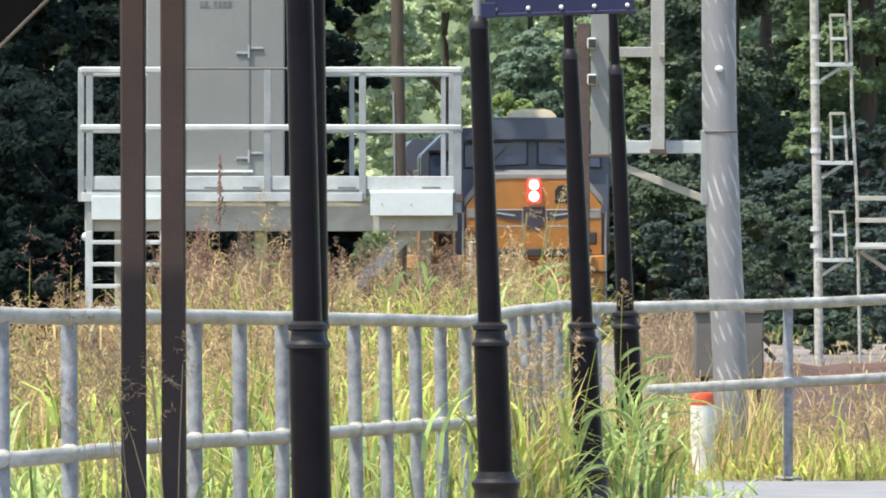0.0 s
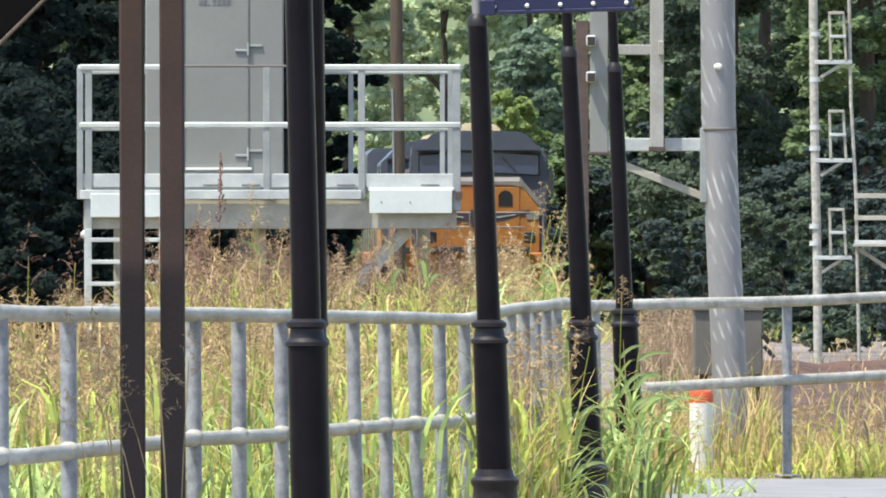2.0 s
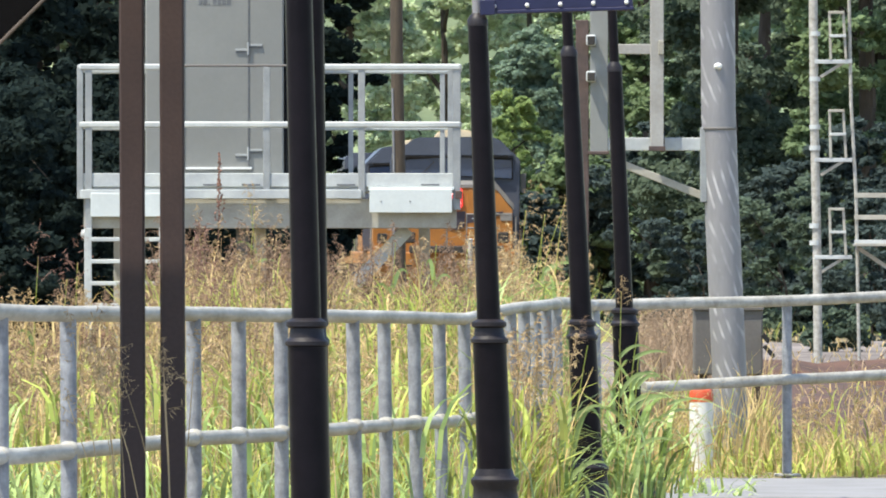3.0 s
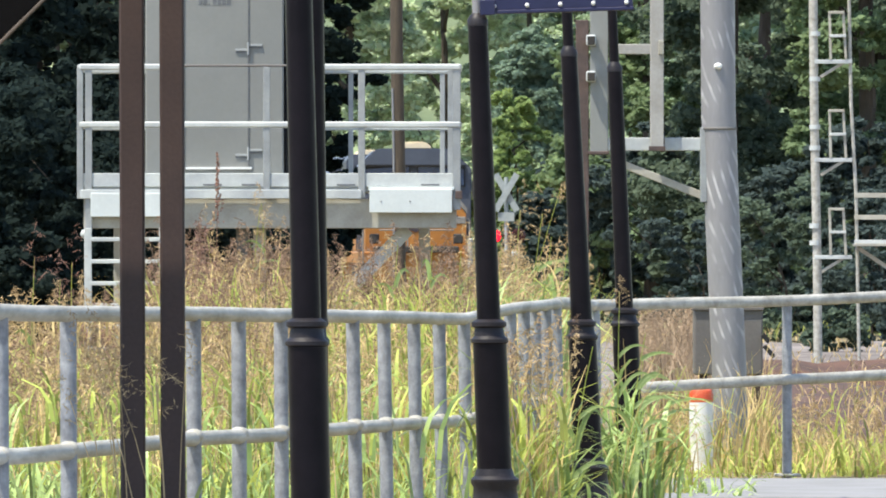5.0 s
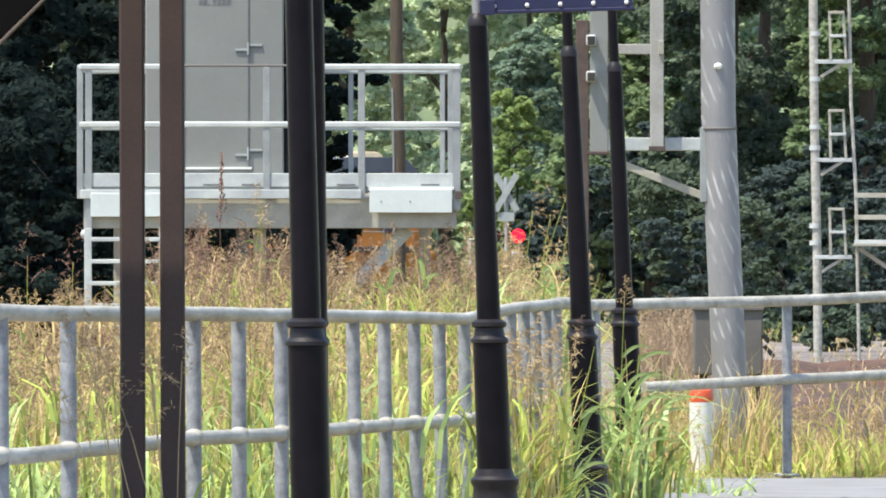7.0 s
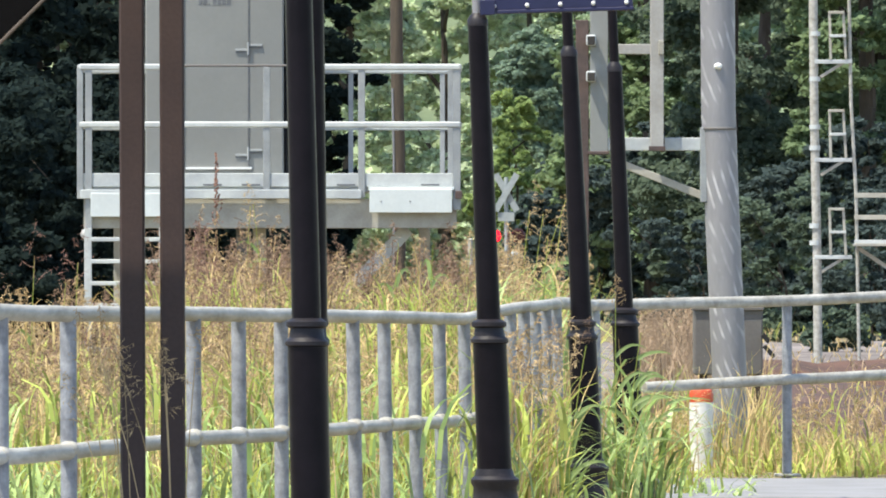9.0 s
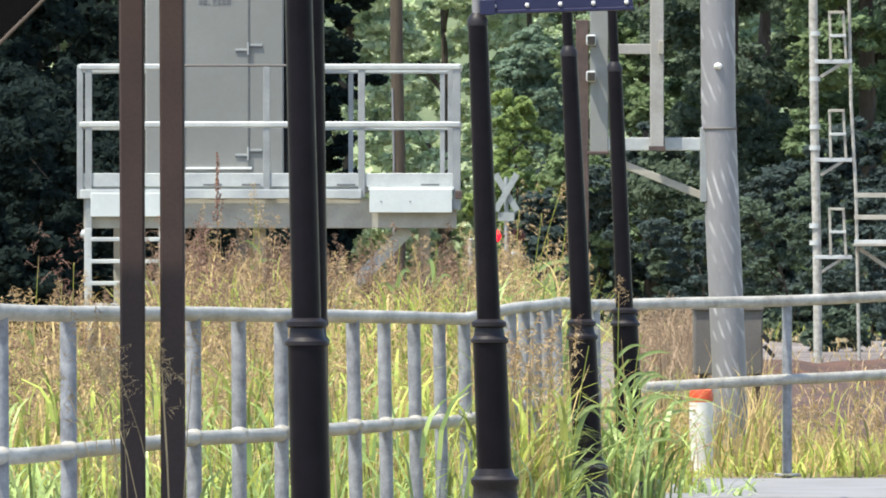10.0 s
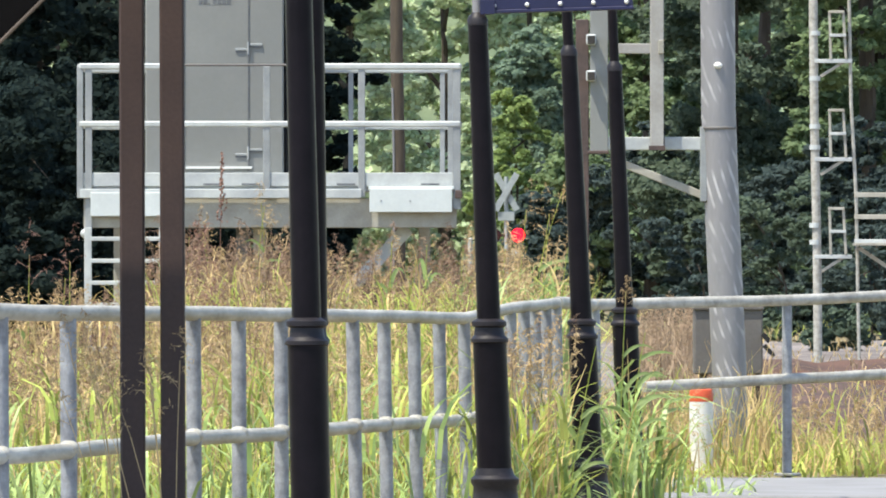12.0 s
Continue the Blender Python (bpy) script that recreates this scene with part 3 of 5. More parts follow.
# ---- raised equipment bungalow ----
def build_platform():
    y = 88.0
    d = thing("service_platform", "white aluminium railed service platform on steel supports", "platform", at=(0, y, 0))
    X0, X1 = -3.1387, 0.1369
    deck, top, mid = 1.9427, 2.9742, 2.4756
    part("deck", box(X0, X1, 0.0, 1.6, deck - 0.05, deck), ALUMINIUM, d)
    part("deck_edge", box(X0 - 0.02, X1 - 0.03, -0.03, -0.003, 1.9378, 2.0551), ALUMINIUM, d, "white kick board")
    part("deck_lip", box(X0, -0.704, -0.07, -0.031, 1.8351, 1.9133), ALUMINIUM, d)
    part("deck_lip", box(-0.6453, X1 - 0.04, -0.075, -0.032, 1.9084, 1.9378), PANEL, d)
    part("beam", box(X0 + 0.03, X1 - 0.02, 0.0, 0.12, 1.5809, 1.8351), BEAM, d, "dusty steel edge beam")
    part("beam", box(X0 + 0.03, X1 - 0.02, 1.4, 1.5, 1.5809, 1.8351), BEAM, d)
    skirt = part("skirt_panel", box(-0.6356, 0.0782, -0.09, -0.05, 1.7129, 1.9182), PANEL, d, "bright white panel")
    for v in (675, 726):
        part("panel_bolt", ball((-0.5329 if v == 675 else -0.2836, -0.09, 1.8107), 0.008, None, 0.6, 8), SEAM_AND_SHADOW, skirt)
    part("skirt_panel", box(-3.0458, -2.4444, -0.09, -0.05, 1.6787, 1.884), PANEL, d, "bright white panel")
    for x, r, z0 in ((-3.1387, 0.027, 1.8351), (-3.0653, 0.03, 1.5516), (-1.5253, 0.03, 1.8449), (-0.704, 0.03, 1.8449), (0.1173, 0.035, 1.7373)):
        # upright posts catch less sun: that shade is put into the darker tube
        part("rail_post", box(x - r, x + r, -0.045, 0.0, z0, top), TUBE, d)
    for x, yy in ((-0.8116, 1.55), (-0.0049, 1.55), (0.0636, 0.8), (-1.4862, 1.55), (-3.1729, 1.0), (X0 + 0.02, 1.55)):
        part("rail_post", box(x - 0.022, x + 0.022, yy, yy + 0.045, deck, top), TUBE, d)
    for z in (top, mid):
        for x0, x1 in ((X0 - 0.01, -2.366), (-1.193, X1 + 0.02)) if z == top else ((X0 - 0.01, X1 + 0.02),):
            part("handrail", box(x0, x1, -0.055, 0.005, z - 0.027, z + 0.027, 0.012), ALUMINIUM, d)
        part("handrail", box(X0, X1, 1.54, 1.6, z - 0.03, z + 0.03, 0.012), ALUMINIUM, d)
        for x in (X0 - 0.005, X1 + 0.005):
            part("side_rail", box(x - 0.02, x + 0.02, 0.006, 1.535, z - 0.024, z + 0.024, 0.01), ALUMINIUM, d)
    for x, mat in ((-1.7404, DULL_BOX), (-1.5938, BEAM)):
        part("support_column", box(x - 0.055, x + 0.055, 0.3, 0.4, -0.3, 1.5809), mat, d)
    part("gate_bar", rod((-2.367, -0.025, top + 0.012), (-1.192, -0.025, top + 0.012), 0.011, None, 8), DULL_BOX, d, "thin dark bar across the way in")
    part("corner_clamp", ball((-3.085, -0.07, 1.53), 0.05, None, 0.9), ALUMINIUM, d, smooth=True)
    # drain slots
    for x in (-2.0729, -1.7404, -0.9191, -0.1907):
        part("drain_slot", box(x, x + 0.16, -0.034, -0.029, 1.9476, 1.9622, 0), SEAM_AND_SHADOW, d, "dark drain slot")
    part("corner_bracket", box(0.1076, 0.1662, -0.075, -0.03, 1.8351, 1.9036), RUST, d, "rusty bracket")
    for x in (X0 + 0.3, X1 - 0.3):
        part("support_column", box(x - 0.05, x + 0.05, 1.2, 1.3, -0.3, 1.5809), BEAM, d)
    part("brace", bar((-1.0658, 0.3, 0.784), (-0.3031, 0.3, 1.576), 0.06, 0.12), ALUMINIUM, d, "pale diagonal brace")
    # ladder at the corner
    lad = part("ladder_stile", box(-3.0996, -3.036, -0.12, -0.07, -0.15, 1.5809), ALUMINIUM, d)
    part("ladder_stile", box(-2.4542, -2.3956, -0.12, -0.07, -0.15, 1.5809), ALUMINIUM, d)
    for k in range(9):
        z = 1.4831 - k * 0.19
        part("rung", box(-3.0409, -2.4493, -0.13, -0.06, z - 0.018, z + 0.018), ALUMINIUM, d)

    c = thing("equipment_bungalow", "pale grey aluminium equipment cabinet with a seamed door", "cabinet", at=(0, y, 0))
    w0, w1, h1 = -2.5911, -1.3884, deck + 2.35
    part("body", box(w0, w1, 0.55, 1.5, deck, h1, 0.012), CABINET, c)
    part("roof", box(w0 - 0.06, w1 + 0.06, 0.5, 1.56, h1, h1 + 0.05, 0.01), CABINET, c)
    door = part("door", box(-2.2587, -1.6964, 0.546, 0.549, 2.06, h1 - 0.12, 0.001), CABINET, c)
    part("door_seam", box(-1.6985, -1.6915, 0.54, 0.548, 2.06, h1 - 0.1, 0), SEAM_AND_SHADOW, c)
    part("door_seam", box(-2.2636, -2.2538, 0.535, 0.552, 2.06, h1 - 0.1, 0), SEAM_AND_SHADOW, c)
    part("door_sill", box(-2.2391, -1.6622, 0.5, 0.548, 2.0942, 2.1138, 0), WHITE, c)
    for z in (3.1404, 2.2262):
        hinge = part("hinge", box(-1.808, -1.703, 0.530, 0.5455, z - 0.018, z + 0.003, 0.003), TUBE, c, "pale cast hinge")
        part("hinge_leaf", box(-1.687, -1.574, 0.532, 0.5485, z + 0.024, z + 0.044, 0.003), TUBE, hinge)
        part("hinge_knuckle", rod((-1.6964, 0.526, z - 0.05), (-1.6964, 0.526, z + 0.062), 0.010), TUBE, hinge)
        # dark strips put in for the shadow below each hinge piece
        part("hinge_shadow", box(-1.806, -1.703, 0.540, 0.5458, z - 0.034, z - 0.020, 0), SEAM_AND_SHADOW, hinge)
        part("hinge_shadow", box(-1.686, -1.576, 0.541, 0.5488, z + 0.010, z + 0.022, 0), SEAM_AND_SHADOW, hinge)
    part("base_strip", box(w0 - 0.02, w1 + 0.02, 0.5, 0.548, deck, deck + 0.05), ALUMINIUM, c)
    # stencilled mark on the door: short dark bars
    for k, wide in enumerate((0.032, 0.034, 0.014, 0.032, 0.032, 0.032, 0.034)):
        x = -2.1267 + 0.041 * k
        part("stencil_bar", box(x, x + wide, 0.5425, 0.5455, 3.5267, 3.5267 + (0.055 if k != 2 else 0.012), 0), SEAM_AND_SHADOW, c)
    part("conduit", rod((-1.3591, 0.7, deck), (-1.3591, 0.7, h1), 0.03), DARK_RUBBER, c, smooth=True)


build_platform()


# ---- far signal mast with ladder ----
def build_ladder_mast():
    y = 130.0
    m = thing("ladder_mast", "slim galvanised signal mast with a climbing ladder and small platform", "mast", at=(0, y, 0))
    part("pole", pipe([(4.7956, 0, -0.3), (4.7811, 0, 1.335), (4.745, 0, 3.1406), (4.7161, 0, 6.0294)], 0.056, 16), GALV, m, smooth=True)
    part("foot", lathe([(0.12, -0.5), (0.12, -0.16), (0.08, -0.12)], 12), CONCRETE, m).location = (4.7956, 0, 0)
    part("ladder_rail", pipe([(5.3228, 0, -0.2), (5.2794, 0, 2.0933), (5.2144, 0, 3.285), (5.1639, 0, 6.0294)], 0.022, 8), GALV, m, smooth=True)
    for zt, zb in ((4.4261, 3.8194), (3.1694, 2.5628), (1.9128, 1.3206)):
        cage = part("cage", bar((4.94, -0.05, zt), (4.9544, -0.05, zb), 0.034, 0.034), BEAM, m, "small step cage")
        part("cage_bar", bar((5.1133, -0.05, zt), (5.1494, -0.05, zb), 0.034, 0.034), BEAM, cage)
        part("cage_step", box(4.9256, 5.1278, -0.1, 0.0, zt - 0.02, zt + 0.014), BEAM, cage)
        part("cage_step", box(4.94, 5.1494, -0.1, 0.0, (zt + zb) / 2 - 0.018, (zt + zb) / 2 + 0.018), ALUMINIUM, cage)
        part("standoff", box(4.745, 5.2289, -0.06, 0.06, zb - 0.05, zb), ALUMINIUM, m)
        part("standoff_brace", bar((4.8244, 0, zb - 0.22), (5.1133, 0, zb - 0.04), 0.04, 0.04), BEAM, m)
    for z in (4.1517, 3.5739, 2.96, 2.6928, 1.6961, 1.4794):
        part("pole_clamp", lathe([(0.07, -0.03), (0.07, 0.03)], 14), ALUMINIUM, m).location = (4.7522, 0, z)
    for z, mat in ((2.0861, BEAM), (1.8044, BEAM), (1.4867, ALUMINIUM)):
        part("platform_rail", box(5.2578, 6.6156, -0.04, 0.04, z - 0.03, z + 0.03), mat, m)
    part("platform_deck", box(5.2578, 6.6156, -0.5, 0.5, 1.4361, 1.4722), BEAM, m)
    part("platform_brace", bar((5.3156, 0, 1.4072), (6.1822, 0, 0.8294), 0.05, 0.05), BEAM, m)
    part("platform_post", box(6.3267, 6.4133, -0.04, 0.04, -0.3, 2.0861), BEAM, m)


build_ladder_mast()


# ---- utility pole ----
def build_utility_pole():
    p = thing("utility_pole", "tall weathered brown wooden utility pole", "pole", at=(-0.8339, 190.0, 0))
    part("shaft", pipe([(0.02, 0, -0.7), (0.02, 0, 2.5), (-0.03, 0, 5.0), (-0.08, 0, 11.0)], 0.118, 14), POLE_WOOD, p, smooth=True)
    part("pale_strip", pipe([(-0.09, -0.1, -0.5), (-0.085, -0.1, 3.2), (-0.11, -0.1, 4.4)], 0.02, 6), CONCRETE, p, "thin pale strip up the pole")


build_utility_pole()


# ---- crossing signal with flashing lamps ----
LAMPS = []


def build_crossing():
    y, x = 276.0, 1.7173
    s = thing("crossing_signal", "weathered crossing signal with white crossbuck boards and red lamps", "crossing signal", at=(x, y, 0))
    part("mast", rod((0, 0, -0.6), (0, 0, 3.35), 0.06), SIGN_WHITE, s, smooth=True)
    z = 2.9333
    for side in (-1, 1):
        part("crossbuck_board", bar((-0.29 * side, -0.1 - 0.03 * side, z - 0.50), (0.29 * side, -0.1 - 0.03 * side, z + 0.50), 0.03, 0.17, 0.004), SIGN_WHITE, s, "weathered white board")
    part("lamp_bar", box(-0.32, 0.34, -0.05, 0.05, 1.7527 - 0.03, 1.7527 + 0.03), UNDER, s)
    part("track_sign", box(-0.22, 0.22, -0.1, -0.08, 2.274 - 0.12, 2.274 + 0.12), SIGN_WHITE, s)
    part("bell", ball((0.22, -0.1, 1.2313), 0.15, None, 0.9), SIGN_WHITE, s, smooth=True)
    for dx in (1.38 - x, 2.0393 - x):
        part("lamp_hood", rod((dx, 0.06, 1.7527), (dx, 0.2, 1.7527), 0.2, 0.12, 18), UNDER, s, smooth=True)
        # lit drum with an added dark back; its turning stands in for switching
        drum = part("lamp", rod((0, -0.012, 0), (0, -0.05, 0), 0.19, 0.17, 20), LAMP_RED, s, "glowing red lamp", smooth=True)
        part("lamp_back", rod((0, 0.05, 0), (0, 0.012, 0), 0.16, 0.19, 20), DARK_LENS, drum, "dark back added to show the lamp unlit", smooth=True)
        drum.location = (dx, -0.08, 1.7527)
        LAMPS.append((drum, dx))


build_crossing()


# ---- locomotive ----
def build_loco():
    """Front faces -y at y = 0, rail top at z = 0."""
    L = thing("locomotive", "yellow and grey diesel locomotive with lit headlamps, seen from its nose", "locomotive")
    part("frame", box(-1.5, 1.5, 0.2, 21.5, 1.45, 1.8, 0.03), YELLOW, L, "yellow side sill")
    part("pilot", prism([(-1.5, 0.25), (1.5, 0.25), (1.5, 1.75), (-1.5, 1.75)], -0.1, 0.25, None, 0.04), YELLOW, L, "yellow pilot plate")
    part("plough", prism([(-1.4, 0.12), (1.4, 0.12), (1.2, 0.8), (-1.2, 0.8)], -0.4, -0.101, None, 0.05), UNDER, L)
    part("anticlimber", box(-1.2, 1.2, -0.35, 0.1, 1.76, 1.95, 0.03), UNDER, L)
    part("coupler", box(-0.18, 0.18, -0.9, -0.1, 0.75, 1.05, 0.05), UNDER, L)
    # nose with chamfered shoulders
    nose = bmesh.new()
    sections = ((0.35, 0.0), (0.75, 0.04), (2.3, 0.1))
    rings = []
    for yy, lift in sections:
        rings.append([nose.verts.new((x, yy, z)) for x, z in ((-1.42, 1.82), (1.42, 1.82), (1.42, 2.85 + lift), (0.95, 3.45 + lift), (-0.95, 3.45 + lift), (-1.42, 2.85 + lift))])
    for a, b in zip(rings, rings[1:]):
        for k in range(6):
            j = (k + 1) % 6
            nose.faces.new((a[k], a[j], b[j], b[k]))
    nose.faces.new(rings[0]), nose.faces.new(rings[-1])
    bmesh.ops.bevel(nose, geom=[e for e in nose.edges if len(e.link_faces) == 2 and e.calc_face_angle() > 0.4], offset=0.07, segments=2, affect="EDGES")
    nose_ob = part("nose", nose, YELLOW, L, smooth=True)
    for side in (-1, 1):
        shoulder = prism([(side * 0.93, 3.47), (side * 1.45, 2.86), (side * 1.45, 3.02), (side * 0.96, 3.6)], 0.345, 2.0)
        part("shoulder_stripe", shoulder, LIGHT_GREY, nose_ob, "pale grey shoulder")
    part("nose_window", prism([(0.44, 2.9), (0.78, 2.9), (0.78, 3.16), (0.72, 3.25), (0.61, 3.29), (0.5, 3.25), (0.44, 3.16)], 0.325, 0.36), SEAL, nose_ob, "dark arched nose door window")
    part("nose_door", box(0.3, 0.95, 0.335, 0.352, 1.95, 3.36, 0.01), YELLOW, nose_ob)
    # red halo of the headlamps, put in as a glowing housing
    lamp = part("headlamp_housing", box(-0.155, 0.155, 0.27, 0.36, 2.9, 3.42, 0.05), LAMP_HALO, nose_ob, "headlamp housing that carries the lamps' red halo as glow")
    for z in (3.04, 3.28):
        part("headlamp", rod((0, 0.27, z), (0, 0.235, z), 0.112, 0.1, 18), LAMP_WHITE, lamp, "lit headlamp", smooth=True)
    hood_top = bmesh.new()
    rings = [[hood_top.verts.new((x, yy, z)) for x, z in ((-1.04, 3.36 + lift), (-0.7, 3.42 + lift), (0.7, 3.42 + lift), (1.04, 3.36 + lift), (0.98, 3.5 + lift), (-0.98, 3.5 + lift))] for yy, lift in ((0.33, 0.0), (0.75, 0.05), (2.19, 0.12))]
    for a, b in zip(rings, rings[1:]):
        for k in range(6):
            hood_top.faces.new((a[k], a[(k + 1) % 6], b[(k + 1) % 6], b[k]))
    hood_top.faces.new(rings[0]), hood_top.faces.new(rings[-1])
    part("nose_top", hood_top, LIGHT_GREY, nose_ob, "dusty pale grey nose top")
    for side in (-1, 1):
        wing = part("emblem_wing", prism([(side * 0.24, 2.52), (side * 0.6, 2.56), (side * 1.15, 2.74), (side * 1.2, 2.82), (side * 0.24, 2.74)], 0.33, 0.348), EMBLEM, nose_ob, "plain faded dark wing shape")
        for z in (2.62,):
            part("emblem_stripe", prism([(side * 0.4, z), (side * 0.82, z + 0.06), (side * 0.86, z + 0.1), (side * 0.4, z + 0.035)], 0.32, 0.331), SIGN_WHITE, wing)
    part("emblem_shield", prism([(-0.2, 2.42), (0.0, 2.34), (0.2, 2.42), (0.23, 2.82), (-0.23, 2.82)], 0.325, 0.348), EMBLEM, nose_ob, "plain faded dark shield shape")
    for side in (-1, 1):
        part("ditch_lamp", box(side * 1.18 - 0.14, side * 1.18 + 0.14, -0.06, 0.0, 2.02, 2.3, 0.03), UNDER, L)
        part("number_board", box(side * 1.26 - 0.15, side * 1.26 + 0.15, 0.33, 0.352, 2.58, 2.78, 0.01), LIGHT_GREY, nose_ob, "plain number board")
        for k in range(4):
            part("step", box(side * 1.32 - 0.2, side * 1.32 + 0.2, -0.2, 0.2, 0.35 + 0.36 * k, 0.39 + 0.36 * k, 0.01), UNDER, L)
        part("front_handrail", pipe([(side * 0.25, -0.3, 1.95), (side * 0.25, -0.3, 2.75), (side * 1.05, -0.3, 2.75), (side * 1.5, -0.1, 2.7), (side * 1.5, -0.1, 0.5)], 0.025, 8), LIGHT_GREY, L, "pale handrail")
        part("front_handrail", pipe([(side * 0.25, -0.3, 2.4), (side * 1.05, -0.3, 2.4)], 0.02, 8), LIGHT_GREY, L, "pale handrail")
        part("side_handrail", pipe([(side * 1.5, 5.4, 2.8), (side * 1.5, 21.0, 2.8)], 0.025, 8), LIGHT_GREY, L)
        for k in range(9):
            part("handrail_stanchion", rod((side * 1.5, 5.5 + 1.9 * k, 1.8), (side * 1.5, 5.5 + 1.9 * k, 2.8), 0.02, None, 8), LIGHT_GREY, L)
    # cab
    cab = part("cab", prism([(-1.62, 1.81), (1.62, 1.81), (1.65, 4.14), (1.12, 4.66), (0.95, 4.72), (-0.95, 4.72), (-1.12, 4.66), (-1.65, 4.14)], 2.2, 5.0, None, 0.03), LOCO_GREY, L, "grey cab", smooth=True)
    part("cab_side", prism([(-1.64, 1.82), (1.64, 1.82), (1.64, 3.3), (-1.64, 3.3)], 2.35, 4.95), YELLOW, cab, "yellow lower cab side")
    brow = prism([(-1.5, 4.24), (1.5, 4.24), (1.1, 4.62), (0.92, 4.68), (-0.92, 4.68), (-1.1, 4.62)], 2.0, 2.25, None, 0.02)
    part("brow", brow, LOCO_GREY, cab)
    for side in (-1, 1):
        seal = part("windscreen_seal", prism([(side * 0.1, 3.72), (side * 1.46, 3.64), (side * 1.46, 4.18), (side * 0.1, 4.3)], 2.14, 2.2), SEAL, cab, "black window seal")
        part("windscreen", prism([(side * 0.13, 3.74), (side * 1.43, 3.67), (side * 1.43, 4.13), (side * 0.13, 4.22)], 2.1, 2.139), WINDOW, cab, "tinted windscreen")
        part("wiper", bar((side * 0.9, 2.08, 3.74), (side * 0.55, 2.08, 4.1), 0.02, 0.02, 0), SEAL, seal)
        part("side_window", box(side * 1.64 - 0.03, side * 1.64 + 0.03, 3.0, 4.3, 3.5, 4.1, 0.02), WINDOW, cab, "side cab window")
        part("mirror", box(side * 1.74 - 0.07, side * 1.74 + 0.07, 2.75, 2.8, 3.3, 3.8, 0.01), LIGHT_GREY, cab, "pale mirror")
    part("visor", box(-1.34, 1.34, 2.02, 2.14, 4.2, 4.27, 0.01), UNDER, cab, "dark visor strip")
    part("air_conditioner", prism([(-0.55, 4.7), (0.55, 4.7), (0.48, 4.85), (0.3, 4.92), (-0.3, 4.92), (-0.48, 4.85)], 2.9, 4.4, None, 0.04), CREAM, cab, "cream roof air conditioner", smooth=True)
    part("horn", box(-0.25, 0.25, 5.1, 5.5, 4.55, 4.85, 0.05), UNDER, L)
    part("antenna_dome", ball((0.0, 4.7, 4.75), 0.16, None, 0.6), WHITE, cab, smooth=True)
    # hood and radiator
    part("hood", prism([(-0.95, 1.81), (0.95, 1.81), (0.95, 4.2), (0.7, 4.45), (-0.7, 4.45), (-0.95, 4.2)], 5.0, 21.0, None, 0.03), LOCO_GREY, L, "grey hood top", smooth=True)
    for side in (-1, 1):
        for k in range(8):
            part("hood_door", box(side * 0.965 - 0.015, side * 0.965 + 0.015, 5.3 + 1.25 * k, 6.45 + 1.25 * k, 1.9, 3.75, 0.01), YELLOW, L, "yellow hood door")
    part("blower_duct", box(-1.35, -0.9, 5.4, 9.0, 3.2, 4.3, 0.08), LOCO_GREY, L)
    part("exhaust", box(-0.4, 0.4, 11.5, 12.6, 4.44, 4.62, 0.03), UNDER, L)
    part("radiator", prism([(-1.0, 3.4), (1.0, 3.4), (1.53, 3.9), (1.53, 4.5), (1.35, 4.68), (-1.35, 4.68), (-1.53, 4.5), (-1.53, 3.9)], 16.0, 21.3, None, 0.03), LOCO_GREY, L, "grey winged radiator")
    part("fuel_tank", prism([(-1.3, 0.45), (1.3, 0.45), (1.45, 0.7), (1.45, 1.4), (-1.45, 1.4), (-1.45, 0.7)], 7.6, 13.2, None, 0.04), UNDER, L)
    for y0 in (3.9, 17.2):
        bogie = part("bogie", box(-1.25, 1.25, y0 - 2.4, y0 + 2.4, 0.45, 0.95, 0.08), UNDER, L)
        for k in (-1, 0, 1):
            for side in (-1, 1):
                w = part("wheel", rod((side * 0.69 - 0.07, 0, 0), (side * 0.69 + 0.07, 0, 0), 0.53, None, 24), UNDER, L, smooth=True)
                w.location = (0, y0 + 1.95 * k, 0.53)
                part("hub", rod((side * 0.77, 0, 0), (side * 0.8, 0, 0), 0.16, None, 10), RUST, w)
    return L


LOCO = build_loco()
LEADER = copy_thing(LOCO, pose(0, 0, 0))
tagged(LEADER, "second yellow and grey locomotive coupled ahead of the last")


